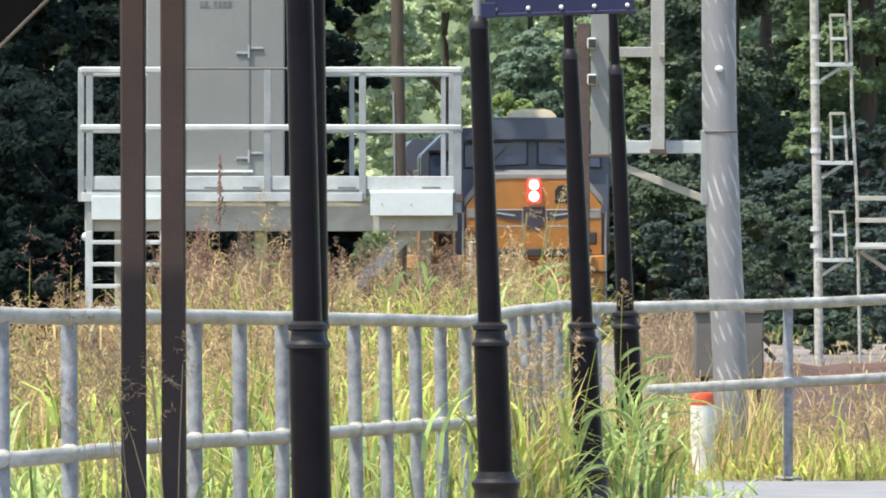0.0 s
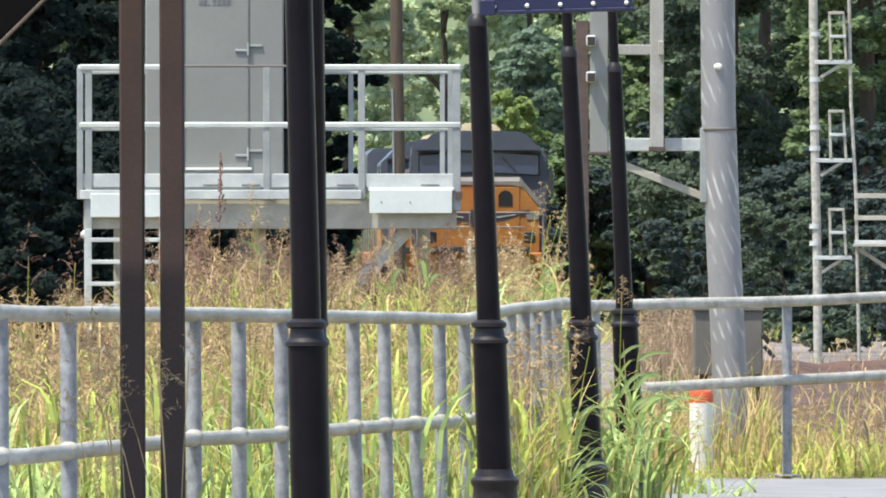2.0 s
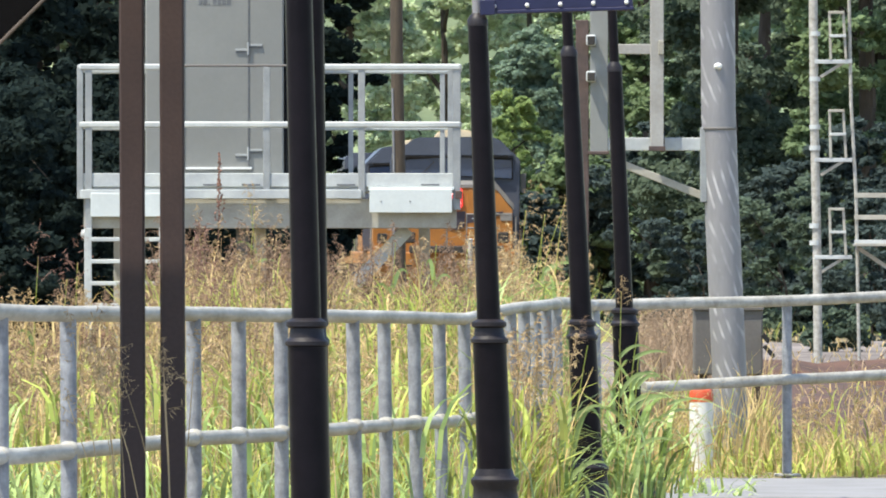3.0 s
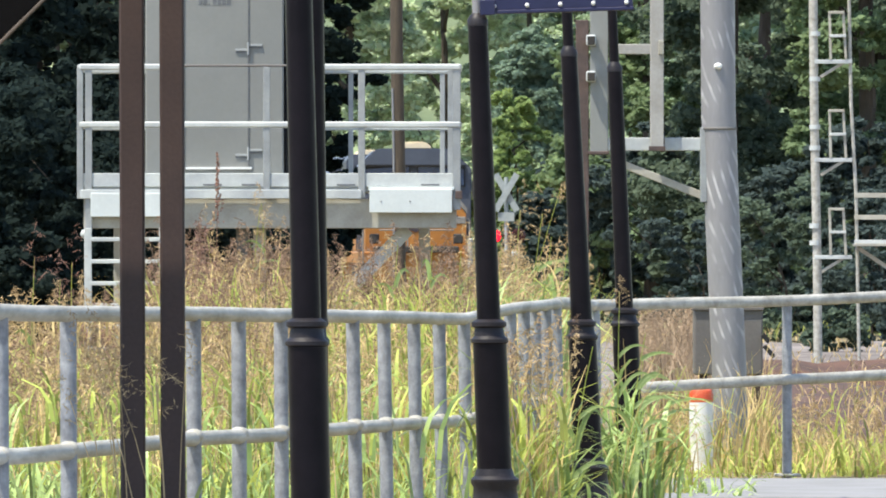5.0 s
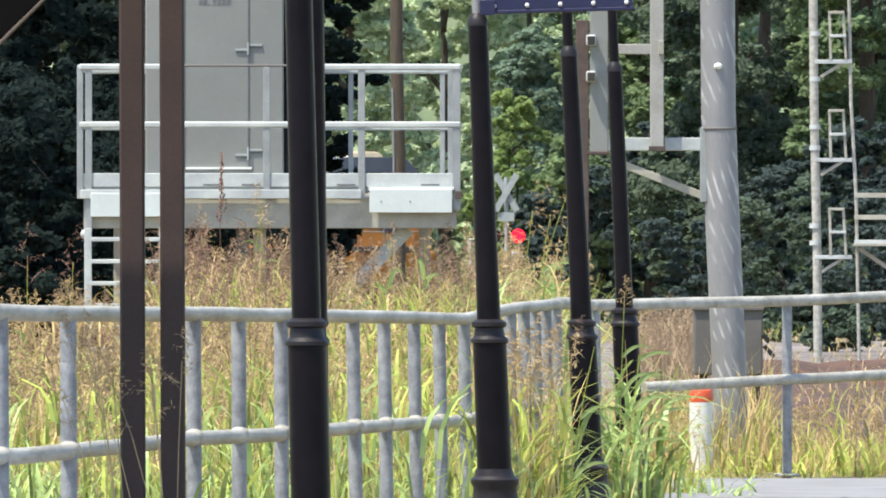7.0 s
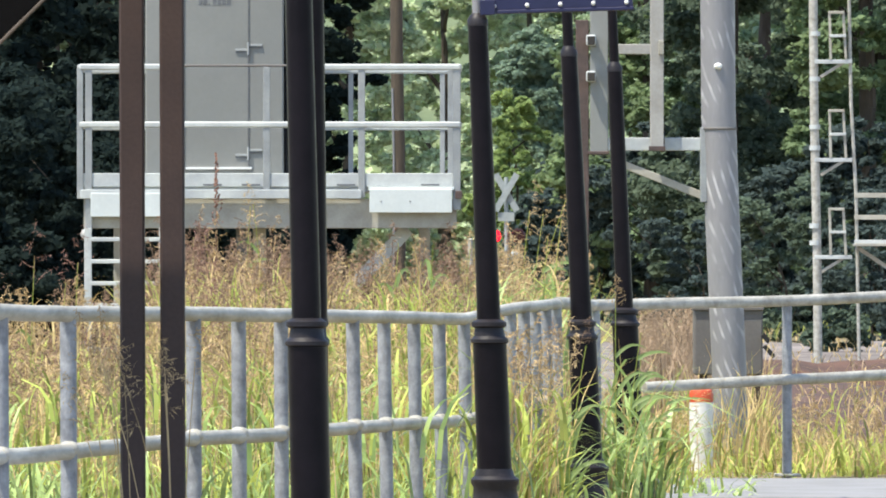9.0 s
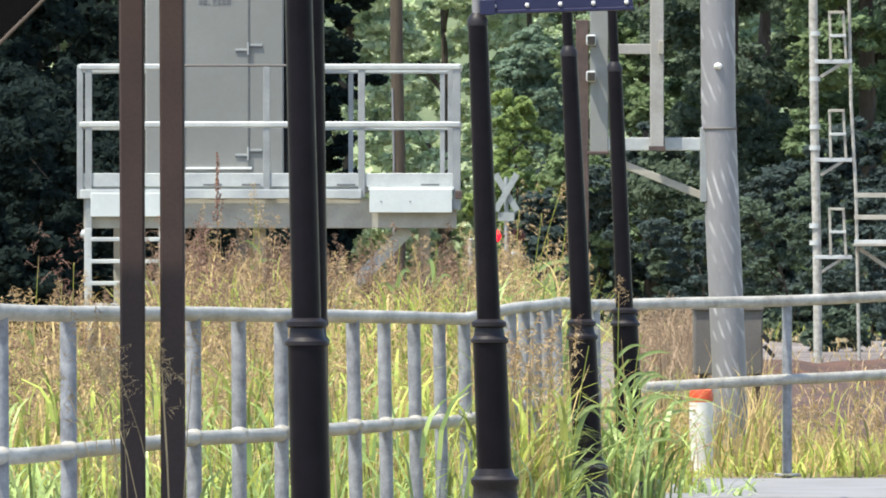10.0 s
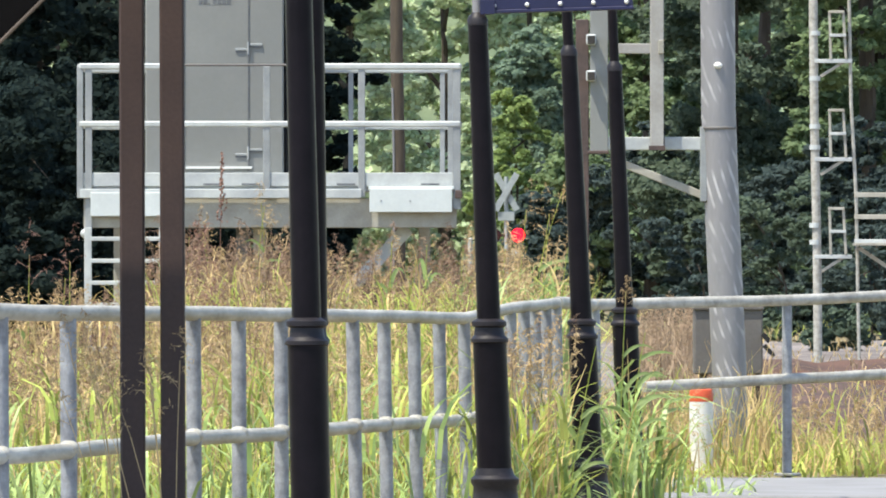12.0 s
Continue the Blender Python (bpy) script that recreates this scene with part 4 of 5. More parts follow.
# ---- trees ----
def leaf_cloud(name, lobes, count, size, mat, parent, seed, label="", per_tuft=75, crest=1e9):
    """Many small folded leaf sprays through rounded lobes (x, y, z, rx, rz), denser towards their outside.
    Above the height crest the sprays are larger and fewer."""
    rng = np.random.default_rng(seed)
    lobes = np.array(lobes)
    weight = lobes[:, 3] ** 2
    # leaf sprays gather in small flattened tufts on the lobes
    tufts = max(30, count // per_tuft)
    home = rng.choice(len(lobes), tufts, p=weight / weight.sum())
    d = rng.normal(size=(tufts, 3))
    d /= np.linalg.norm(d, axis=1)[:, None]
    rad = (0.5 + 0.55 * rng.random(tufts) ** 0.5) * (1 + 0.2 * np.sin(d[:, 0] * 7 + home))
    seat = lobes[home, :3] + d * np.stack([lobes[home, 3], lobes[home, 3], lobes[home, 4]], 1) * rad[:, None]
    reach = lobes[home, 3] * rng.uniform(0.22, 0.42, tufts)
    pick = rng.integers(0, tufts, count)
    e = rng.normal(size=(count, 3))
    e *= (rng.random(count) ** 0.4 / np.linalg.norm(e, axis=1))[:, None]
    c = seat[pick] + e * reach[pick][:, None] * (1, 1, 0.55)
    d = d[pick] * 0.4 + e * 0.8
    high = c[:, 2] > crest
    keep = ~high | (rng.random(count) < 0.16)
    c, d, high = c[keep], d[keep], high[keep]
    count = len(c)
    a = rng.normal(size=(count, 3)) * (1, 1, 0.6)
    a /= np.linalg.norm(a, axis=1)[:, None]
    n = rng.normal(size=(count, 3)) * 0.6 + (0, 0, 0.7) + d * 1.1
    b = np.cross(n, a)
    b /= np.linalg.norm(b, axis=1)[:, None] + 1e-9
    s = (size * np.where(high, 2.5, 1.0) * (0.55 + 0.9 * rng.random(count)))[:, None]
    nn = np.cross(a, b)
    v = np.stack([c - a * s, c + b * s * 0.6 + nn * s * 0.15, c + a * s, c - b * s * 0.6 + nn * s * 0.15], 1).reshape(-1, 3)
    me = bpy.data.meshes.new(name)
    me.vertices.add(count * 4), me.loops.add(count * 4), me.polygons.add(count)
    me.vertices.foreach_set("co", v.ravel())
    me.loops.foreach_set("vertex_index", np.arange(count * 4))
    me.polygons.foreach_set("loop_start", np.arange(count) * 4)
    me.update()
    me.validate()
    me.materials.append(mat)
    ob = new(name, me)
    ob.parent = parent
    return tagged(ob, label)


def tree(x, y, height, width, mat, seed, label, low=0.12, count=12000, size=0.2, base=-0.45, name="tree", lobe_n=26):
    rng = random.Random(seed)
    t = thing(name, label, "tree" if name == "tree" else "shrub", at=(x, y, base))
    trunk = bmesh.new()
    pts = [(0.25 * math.sin(k * 0.8 + seed) * k / 6, 0.2 * math.cos(k + seed) * k / 6, height * 0.78 * k / 6) for k in range(7)]
    for k in range(6):
        rod(pts[k], pts[k + 1], height * 0.011 * (1.25 - k / 6), height * 0.011 * (1.25 - (k + 1) / 6), 8, trunk)
    wood = part("trunk", trunk, BARK, t, smooth=True)
    lobes = []
    for k in range(lobe_n):
        f = low + (1 - low) * (k + rng.random()) / lobe_n
        reach = width * 0.5 * math.sqrt(max(0.08, 1 - ((f - 0.45) / 0.62) ** 2))
        a = k * 2.4 + rng.uniform(-0.5, 0.5)
        dist = reach * rng.uniform(0.35, 0.85)
        r = width * rng.uniform(0.13, 0.24)
        lobes.append((dist * math.cos(a), dist * math.sin(a), f * height, r, r * rng.uniform(0.6, 0.9)))
    for k in range(0, lobe_n, 3):
        lx, ly, lz, r, _ = lobes[k]
        part("limb", rod((0, 0, max(0.2, lz - r * 1.4)), (lx * 0.85, ly * 0.85, lz), height * 0.006, height * 0.002, 6), BARK, t)
    leaf_cloud("crown", lobes, int(count * 1.3), size * 0.8, mat, t, seed, "", 75, 1.8 - base + 0.027 * y)
    return t


DARK = "tall dense dark green broadleaf tree in shade"
MID = "sunlit green broadleaf tree beside the railway"
PALE = "pale green tree in the far woods, haze put into its colour"
# dark stand beside the bungalow, its deep shade put into the leaf colour
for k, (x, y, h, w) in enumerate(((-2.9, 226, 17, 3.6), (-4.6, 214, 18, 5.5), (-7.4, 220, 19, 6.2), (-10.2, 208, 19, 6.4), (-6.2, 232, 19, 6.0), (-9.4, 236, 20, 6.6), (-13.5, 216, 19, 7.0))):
    tree(x, y, h, w, LEAF_SHADE, 11 + k, DARK, 0.02, 26000, 0.14)
# woods across the line
for k, (x, y, h, w) in enumerate(((6.6, 236, 18, 5.2), (9.2, 222, 19, 5.6), (11.8, 230, 18, 6.0), (5.4, 262, 18, 5.4), (8.2, 258, 19, 6.0), (11.2, 262, 19, 6.4), (14.8, 236, 19, 6.4), (14.5, 262, 19, 6.6))):
    tree(x, y, h, w, LEAF_MID if k % 2 else LEAF_DARK, 31 + k, DARK if k % 2 == 0 else MID, 0.03, 46000, 0.115)
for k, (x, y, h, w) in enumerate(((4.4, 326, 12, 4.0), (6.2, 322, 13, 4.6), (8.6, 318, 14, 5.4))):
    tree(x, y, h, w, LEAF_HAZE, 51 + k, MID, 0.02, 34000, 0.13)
tree(2.05, 303, 6.3, 2.3, LEAF_YELLOW, 61, "small yellow-green tree beside the railway crossing", 0.04, 22000, 0.11)
tree(2.9, 311, 8.2, 2.8, LEAF_TEAL, 62, "grey-green broadleaf tree behind the crossing", 0.3, 34000, 0.13)
# far woods that close the view, haze put into their leaf colour
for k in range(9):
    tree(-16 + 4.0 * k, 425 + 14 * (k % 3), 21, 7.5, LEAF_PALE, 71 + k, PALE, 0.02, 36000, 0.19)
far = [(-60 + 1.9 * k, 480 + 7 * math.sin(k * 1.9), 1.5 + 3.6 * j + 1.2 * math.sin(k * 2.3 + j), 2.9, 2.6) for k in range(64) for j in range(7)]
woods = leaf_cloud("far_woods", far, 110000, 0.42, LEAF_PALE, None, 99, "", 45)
tagged(woods, "distant green woods closing the view, haze put into their colour", "woods", kind="stuff")
# added rise backing the gaps behind the far trees, haze in its colour
rise = bmesh.new()
rows = []
for k in range(121):
    x = -300 + 5 * k
    rows.append([rise.verts.new((x, y + 6 * math.sin(k * 0.9 + j), z * (1 + 0.14 * math.sin(k * 0.7 + j) + 0.08 * math.sin(k * 2.1)) - 0.6)) for j, (y, z) in enumerate(((530, 0), (531, 7), (535, 15), (545, 23), (570, 28), (640, 30)))])
for a, b in zip(rows, rows[1:]):
    for j in range(5):
        rise.faces.new((a[j], b[j], b[j + 1], a[j + 1]))
tagged(part("backdrop", rise, LEAF_HAZE, smooth=True), "added backing rise closing the horizon, haze put into its green", "woods", kind="structure")
# added blue-green thicket, standing in for shade below the tall trees across the line
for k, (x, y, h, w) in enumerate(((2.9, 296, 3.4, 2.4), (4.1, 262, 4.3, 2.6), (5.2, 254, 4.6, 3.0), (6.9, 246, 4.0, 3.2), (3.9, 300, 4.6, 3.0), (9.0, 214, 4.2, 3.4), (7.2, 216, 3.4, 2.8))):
    tree(x, y, h, w, LEAF_BLUE, 171 + k, "added dense blue-green thicket, shade and haze put into its leaf colour", 0.0, 15000, 0.1, -0.5, "shrub", 16)
# undergrowth at the wood's foot, mostly in leaf colours that carry shade
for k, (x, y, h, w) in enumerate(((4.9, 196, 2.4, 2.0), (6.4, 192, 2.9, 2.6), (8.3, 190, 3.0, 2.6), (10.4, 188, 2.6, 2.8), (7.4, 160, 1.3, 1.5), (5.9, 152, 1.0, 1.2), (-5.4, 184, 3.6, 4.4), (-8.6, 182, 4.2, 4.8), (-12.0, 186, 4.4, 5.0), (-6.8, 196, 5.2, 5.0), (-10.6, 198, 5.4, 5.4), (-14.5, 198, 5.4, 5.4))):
    tree(x, y, h, w, (LEAF_DARK if k % 2 else LEAF_BLUE) if k < 6 else LEAF_SHADE, 131 + k, "low leafy shrub at the edge of the woods", 0.0, 7000 if k < 6 else 16000, 0.065 if k < 6 else 0.1, -0.5, "shrub", 14)


# ---- tall grass ----
def blades(name, spots, mat, seed, parent=None, width=(0.006, 0.014), bend=(0.15, 0.55), label="", droop=0.35):
    """Curved tapering blades; spots: arrays x, y, z, height."""
    rng = np.random.default_rng(seed)
    n, seg = len(spots), 5
    p = np.array(spots)
    az = rng.random(n) * math.tau
    lean = rng.uniform(bend[0], bend[1], n)
    w = rng.uniform(width[0], width[1], n)
    face = az + math.pi / 2 + rng.normal(0, 0.5, n)
    verts = np.zeros((n, seg + 1, 2, 3))
    for k in range(seg + 1):
        f = k / seg
        out = lean * p[:, 3] * f ** 2.2
        z = p[:, 2] + p[:, 3] * (f - droop * lean * f ** 3)
        ww = w * (1 - f ** 1.6) + 0.001
        for side, s in ((0, -1), (1, 1)):
            verts[:, k, side, 0] = p[:, 0] + out * np.cos(az) + s * ww * np.cos(face)
            verts[:, k, side, 1] = p[:, 1] + out * np.sin(az) + s * ww * np.sin(face)
            verts[:, k, side, 2] = z
    base = np.arange(n)[:, None, None] * (seg + 1) * 2
    quad = np.array([[2 * k, 2 * k + 1, 2 * k + 3, 2 * k + 2] for k in range(seg)])[None]
    faces = (base + quad).reshape(-1, 4)
    me = bpy.data.meshes.new(name)
    me.from_pydata(verts.reshape(-1, 3).tolist(), [], faces.tolist())
    me.materials.append(mat)
    ob = new(name, me)
    if parent:
        ob.parent = parent
    return tagged(ob, label, kind="stuff")


def panicles(name, spots, mat, seed, parent=None, label="", droop=0.35, size=0.3, fine=1.0):
    """Thin stems that end in loose, branching seed heads; spots: x, y, z, height."""
    rng = np.random.default_rng(seed)
    verts, faces = [], []

    def sliver(a, b, w):
        d = b - a
        side = np.cross(d, rng.normal(size=3))
        side = side / (np.linalg.norm(side) + 1e-9) * w
        i = len(verts)
        m = (a + b) / 2
        verts.extend([a, m + side, b, m - side])
        faces.append((i, i + 1, i + 2, i + 3))

    for x, y, z, h in spots:
        az, lean = rng.random() * math.tau, rng.uniform(0.03, 0.22)
        way = np.array([math.cos(az), math.sin(az), 0])
        pts = [np.array([x, y, z + h * f]) + way * lean * h * f ** 2 for f in (0, 0.25, 0.5, 0.75, 1.0)]
        for a, b in zip(pts, pts[1:]):
            side = np.array([0.0028 * fine, 0, 0])
            i = len(verts)
            verts.extend([a - side, a + side, b + side, b - side])
            faces.append((i, i + 1, i + 2, i + 3))
        length = size * rng.uniform(0.7, 1.25)
        for k in range(13):
            f = k / 12
            root = pts[-1] + (pts[-1] - pts[-2]) / np.linalg.norm(pts[-1] - pts[-2]) * length * (f - 0.45)
            a = rng.random() * math.tau
            out = np.array([math.cos(a), math.sin(a), rng.uniform(0.3, 1.1)])
            tip = root + out * length * 0.33 * (1.1 - f) + np.array([0, 0, -droop * length * 0.3])
            sliver(root, tip, 0.0022 * fine)
            for j in range(7):
                q = root + (tip - root) * (0.3 + 0.7 * j / 6)
                sliver(q, q + (rng.normal(size=3) * 0.018 + np.array([0, 0, -0.012])) * fine, 0.0032 * fine)
    me = bpy.data.meshes.new(name)
    me.from_pydata([tuple(v) for v in verts], [], faces)
    me.materials.append(mat)
    ob = new(name, me)
    if parent:
        ob.parent = parent
    return tagged(ob, label, kind="stuff")


def strew(n, x0, x1, y0, y1, h0, h1, seed, clump=0.0, node=0.0):
    """Spots spread over a fan that widens with distance: x0, x1 are given per metre of distance."""
    rng = np.random.default_rng(seed)
    y = y0 + (y1 - y0) * rng.random(n)
    x = (x0 + (x1 - x0) * rng.random(n)) * y
    h = h0 + (h1 - h0) * rng.random(n)
    h = h * (1 + clump * np.sin(x * 3.1 + y * 0.7) * np.sin(y * 0.43))
    h = h * np.where(x / y < -0.0285, 0.72, 1.0)
    h = h * np.where((x / y > -0.0125) & (x / y < 0.0035), 0.93, 1.0)
    keep = np.sin(x * 2.3 + np.sin(y * 0.9) * 2) * np.sin(y * 0.6 + x * 0.8) > rng.uniform(-1.6, 0.5, n)
    return np.stack([x, y, node * rng.random(n) ** 0.8 - 0.04, h], 1)[keep]


meadow = thing("tall_grass", "tall tangled green and straw grass with tawny seed heads", "grass", kind="stuff")
L0, R0 = -0.052, 0.0125
blades("leafage", strew(2600, L0, R0, 50, 70, 0.3, 0.85, 1, 0.3), GRASS_GREEN, 2, meadow, (0.004, 0.011), (0.2, 0.8))
blades("dry_leafage", strew(4600, L0, R0, 52, 80, 0.5, 1.25, 3, 0.15), GRASS_DRY, 4, meadow, (0.0025, 0.006))
panicles("seed_head", strew(330, L0, R0, 56, 84, 0.75, 1.24, 5, 0.15), SEED, 6, meadow)
panicles("seed_head", strew(380, L0, R0, 58, 86, 0.8, 1.3, 89, 0.15), RUSSET, 90, meadow)
blades("leafage", strew(260, L0, R0, 47, 58, 0.45, 0.85, 45, 0.2, 0.5), GRASS_LUSH, 46, meadow, (0.007, 0.015), (0.5, 1.3), "", 0.6)
panicles("seed_head", strew(260, L0, R0, 48, 62, 0.5, 0.95, 41, 0.2), SEED, 42, meadow)
panicles("seed_head", strew(180, L0, -0.012, 52, 66, 0.7, 1.1, 47, 0.2), RUSSET, 48, meadow)
panicles("seed_head", strew(90, -0.052, -0.02, 58, 76, 0.9, 1.3, 43, 0.2), SEED_RED, 44, meadow)
blades("leafage", strew(3000, L0, R0, 48, 74, 0.3, 0.6, 31, 0.2, 0.65), GRASS_GREEN, 32, meadow, (0.004, 0.012), (0.4, 1.3), "", 0.62)
blades("dry_leafage", strew(2600, L0, R0, 54, 80, 0.25, 0.55, 33, 0.2, 0.95), GRASS_DRY, 34, meadow, (0.003, 0.008), (0.4, 1.3), "", 0.66)
blades("leafage", strew(900, -0.031, R0, 60, 80, 1.0, 1.4, 7, 0.12), GRASS_GREEN, 8, meadow, (0.004, 0.011), (0.1, 0.5))
blades("leafage", strew(420, 0.0036, 0.0125, 55, 64, 0.35, 0.62, 61, 0.2, 0.95), GRASS_LUSH, 62, meadow, (0.006, 0.014), (0.4, 1.3), "", 0.6)
blades("leafage", strew(520, -0.011, 0.0036, 55, 66, 0.35, 0.6, 63, 0.2, 0.9), GRASS_GREEN, 64, meadow, (0.005, 0.013), (0.4, 1.3), "", 0.6)
blades("leafage", strew(120, 0.022, 0.05, 62.4, 68, 0.35, 0.7, 65, 0.2), GRASS_GREEN, 66, meadow, (0.005, 0.011), (0.5, 1.4), "", 0.6)
blades("dry_leafage", strew(800, -0.031, 0.0125, 58, 72, 0.3, 0.55, 71, 0.2, 1.1), GRASS_DRY, 72, meadow, (0.003, 0.008), (0.3, 1.2), "", 0.6)
blades("leafage", strew(900, -0.031, 0.0125, 58, 70, 0.3, 0.55, 73, 0.2, 1.05), GRASS_GREEN, 74, meadow, (0.004, 0.011), (0.3, 1.3), "", 0.6)
blades("leafage", strew(1300, L0, R0, 48, 60, 0.3, 0.72, 81, 0.35), GRASS_LUSH, 82, meadow, (0.005, 0.013), (0.3, 1.1), "", 0.5)
blades("leafage", strew(220, L0, -0.034, 46, 56, 0.5, 0.95, 83, 0.2), GRASS_LUSH, 84, meadow, (0.008, 0.017), (0.3, 0.9), "", 0.5)
panicles("seed_head", strew(130, -0.018, 0.005, 66, 86, 1.15, 1.48, 85, 0.1), RUSSET, 86, meadow)
panicles("seed_head", strew(120, -0.031, -0.016, 66, 86, 1.1, 1.42, 87, 0.1), RUSSET, 88, meadow)
blades("leafage", strew(220, 0.0035, 0.0125, 60, 74, 1.0, 1.42, 97, 0.1), GRASS_GREEN, 98, meadow, (0.005, 0.012), (0.15, 0.6))
blades("dry_leafage", strew(160, 0.0035, 0.0125, 60, 74, 1.0, 1.4, 99, 0.1), GRASS_DRY, 100, meadow, (0.003, 0.007), (0.15, 0.6))
panicles("seed_head", strew(50, 0.0035, 0.0125, 60, 76, 1.05, 1.35, 101, 0.1), SEED, 102, meadow)
verge = thing("verge_grass", "sunlit green and straw verge grass behind the fence", "grass", kind="stuff")
blades("leafage", strew(2600, 0.012, 0.052, 62.4, 70, 0.06, 0.26, 11, 0.5), GRASS_GREEN, 12, verge, (0.006, 0.014), (0.3, 1.2), "", 0.55)
blades("leafage", strew(260, 0.014, 0.05, 61.7, 63.2, 0.12, 0.3, 51, 0.4), GRASS_GREEN, 52, verge, (0.006, 0.013), (0.4, 1.4), "", 0.6)
blades("leafage", strew(70, 0.021, 0.031, 57.0, 59.2, 0.1, 0.28, 53, 0.4), GRASS_LUSH, 54, verge, (0.007, 0.014), (0.5, 1.5), "", 0.6)
blades("dry_leafage", strew(900, 0.026, 0.052, 70, 92, 0.12, 0.4, 55, 0.6), GRASS_DRY, 56, verge, (0.004, 0.009), (0.3, 1.0))
blades("dry_leafage", strew(420, 0.017, 0.032, 63, 70, 0.4, 0.75, 57, 0.3), GRASS_DRY, 58, verge, (0.003, 0.007), (0.1, 0.5))
blades("leafage", strew(260, 0.017, 0.031, 63, 70, 0.35, 0.7, 59, 0.3), GRASS_GREEN, 60, verge, (0.004, 0.009), (0.15, 0.7))
blades("dry_leafage", strew(2600, 0.012, 0.052, 62.3, 70, 0.06, 0.26, 13, 0.5), GRASS_DRY, 14, verge, (0.003, 0.008))
panicles("seed_head", strew(60, 0.013, 0.05, 63, 70, 0.15, 0.4, 15), SEED, 16, verge, size=0.2)
roadside = thing("roadside_grass", "dry straw grass beyond the clay bank", "grass", kind="stuff")
blades("dry_leafage", strew(2800, 0.018, 0.0262, 84, 104, 0.3, 0.85, 17, 0.3), DUSTY, 18, roadside, (0.006, 0.012))
blades("dry_leafage", strew(600, 0.02, 0.05, 108, 172, 0.06, 0.2, 57, 0.5), GRASS_DRY, 58, roadside, (0.006, 0.012), (0.3, 1.0))
blades("leafage", strew(300, 0.02, 0.05, 160, 184, 0.1, 0.3, 59, 0.5), GRASS_GREEN, 60, roadside, (0.008, 0.016), (0.3, 1.0))
panicles("seed_head", strew(160, 0.018, 0.0262, 84, 104, 0.5, 0.85, 19), DUSTY, 20, roadside)
blades("dry_leafage", strew(260, 0.0255, 0.05, 103.5, 107.5, 0.1, 0.32, 91, 0.5, 0.24), DUSTY, 92, roadside, (0.004, 0.010), (0.3, 1.2))
blades("dry_leafage", strew(380, 0.025, 0.052, 72, 91, 0.08, 0.3, 93, 0.5, 0.34), GRASS_DRY, 94, roadside, (0.003, 0.008), (0.3, 1.3))
blades("leafage", strew(180, 0.025, 0.052, 72, 88, 0.08, 0.28, 95, 0.5, 0.28), GRASS_GREEN, 96, roadside, (0.004, 0.009), (0.3, 1.3))

# single clumps that sway in the breeze
SWAYING = []


def clump(x, y, n_green, n_dry, n_seed, h, spread, seed, label, amount, base=-0.02, broad=(0.006, 0.014), heads=None, leaf=None):
    c = thing("grass_clump", label, "grass", "swaying grass clumps", at=(x, y, base))
    rng = np.random.default_rng(seed)

    def at(n, f0, f1):
        return np.stack([rng.normal(0, spread, n), rng.normal(0, spread, n), np.zeros(n), h * rng.uniform(f0, f1, n)], 1)

    if n_green:
        blades("leafage", at(n_green, 0.45, 1.0), leaf or GRASS_GREEN, seed + 1, c, broad, (0.35, 1.0), "", 0.5)
        arching = at(n_green, 0.35, 0.6)
        arching[:, 2] = h * 0.55 * rng.random(n_green)
        blades("leafage", arching, leaf or GRASS_GREEN, seed + 4, c, (broad[0] + 0.002, broad[1] + 0.003), (0.6, 1.5), "", 0.62)
    if n_dry:
        blades("dry_leafage", at(n_dry, 0.5, 1.0), GRASS_DRY, seed + 2, c, (0.003, 0.007))
    if n_seed:
        panicles("seed_head", at(n_seed, 0.8, 1.05), heads or SEED, seed + 3, c, size=0.17 if heads else 0.3, fine=0.5 if heads else 1.0)
    SWAYING.append((c, (x, y, base), amount, seed * 0.7))


LUSH = "lush arching green grass clump around the black posts"
TAWNY = "tall tawny seed-headed grass clump"
POST_GRASS = (
    (0.4562, 51.0, 20, 8, 2, 0.72, 0.07, 201), (0.56, 50.6, 13, 4, 0, 0.86, 0.045, 202),
    (0.86, 53.5, 24, 6, 0, 1.0, 0.09, 203), (0.955, 54.6, 22, 4, 0, 1.06, 0.07, 208), (1.06, 54.5, 26, 8, 0, 0.98, 0.09, 204), (0.86, 51.0, 7, 3, 0, 0.36, 0.07, 209))
for x, y, green, dry, seeds, h, spread, seed in POST_GRASS:
    clump(x, y, green, dry, seeds, h, spread, seed, LUSH, 1.7, -0.02, (0.006, 0.013), None, GRASS_LUSH)
clump(0.3361, 50.0, 14, 15, 6, 0.9, 0.08, 205, LUSH, 1.5)
clump(1.3082, 58.0, 16, 12, 1, 0.35, 0.12, 206, LUSH, 1.2)
CORNER = "tangled tawny seed-headed grass hiding the fence's corner"
for k, (x, y, h) in enumerate(((0.335, 49.6, 1.0), (0.40, 49.9, 1.02), (0.455, 50.1, 0.96), (0.52, 50.3, 0.98))):
    clump(x, y, 4, 8, 3, h, 0.05, 240 + 9 * k, CORNER, 1.4, -0.02, (0.005, 0.012), RUSSET if k % 2 else None)
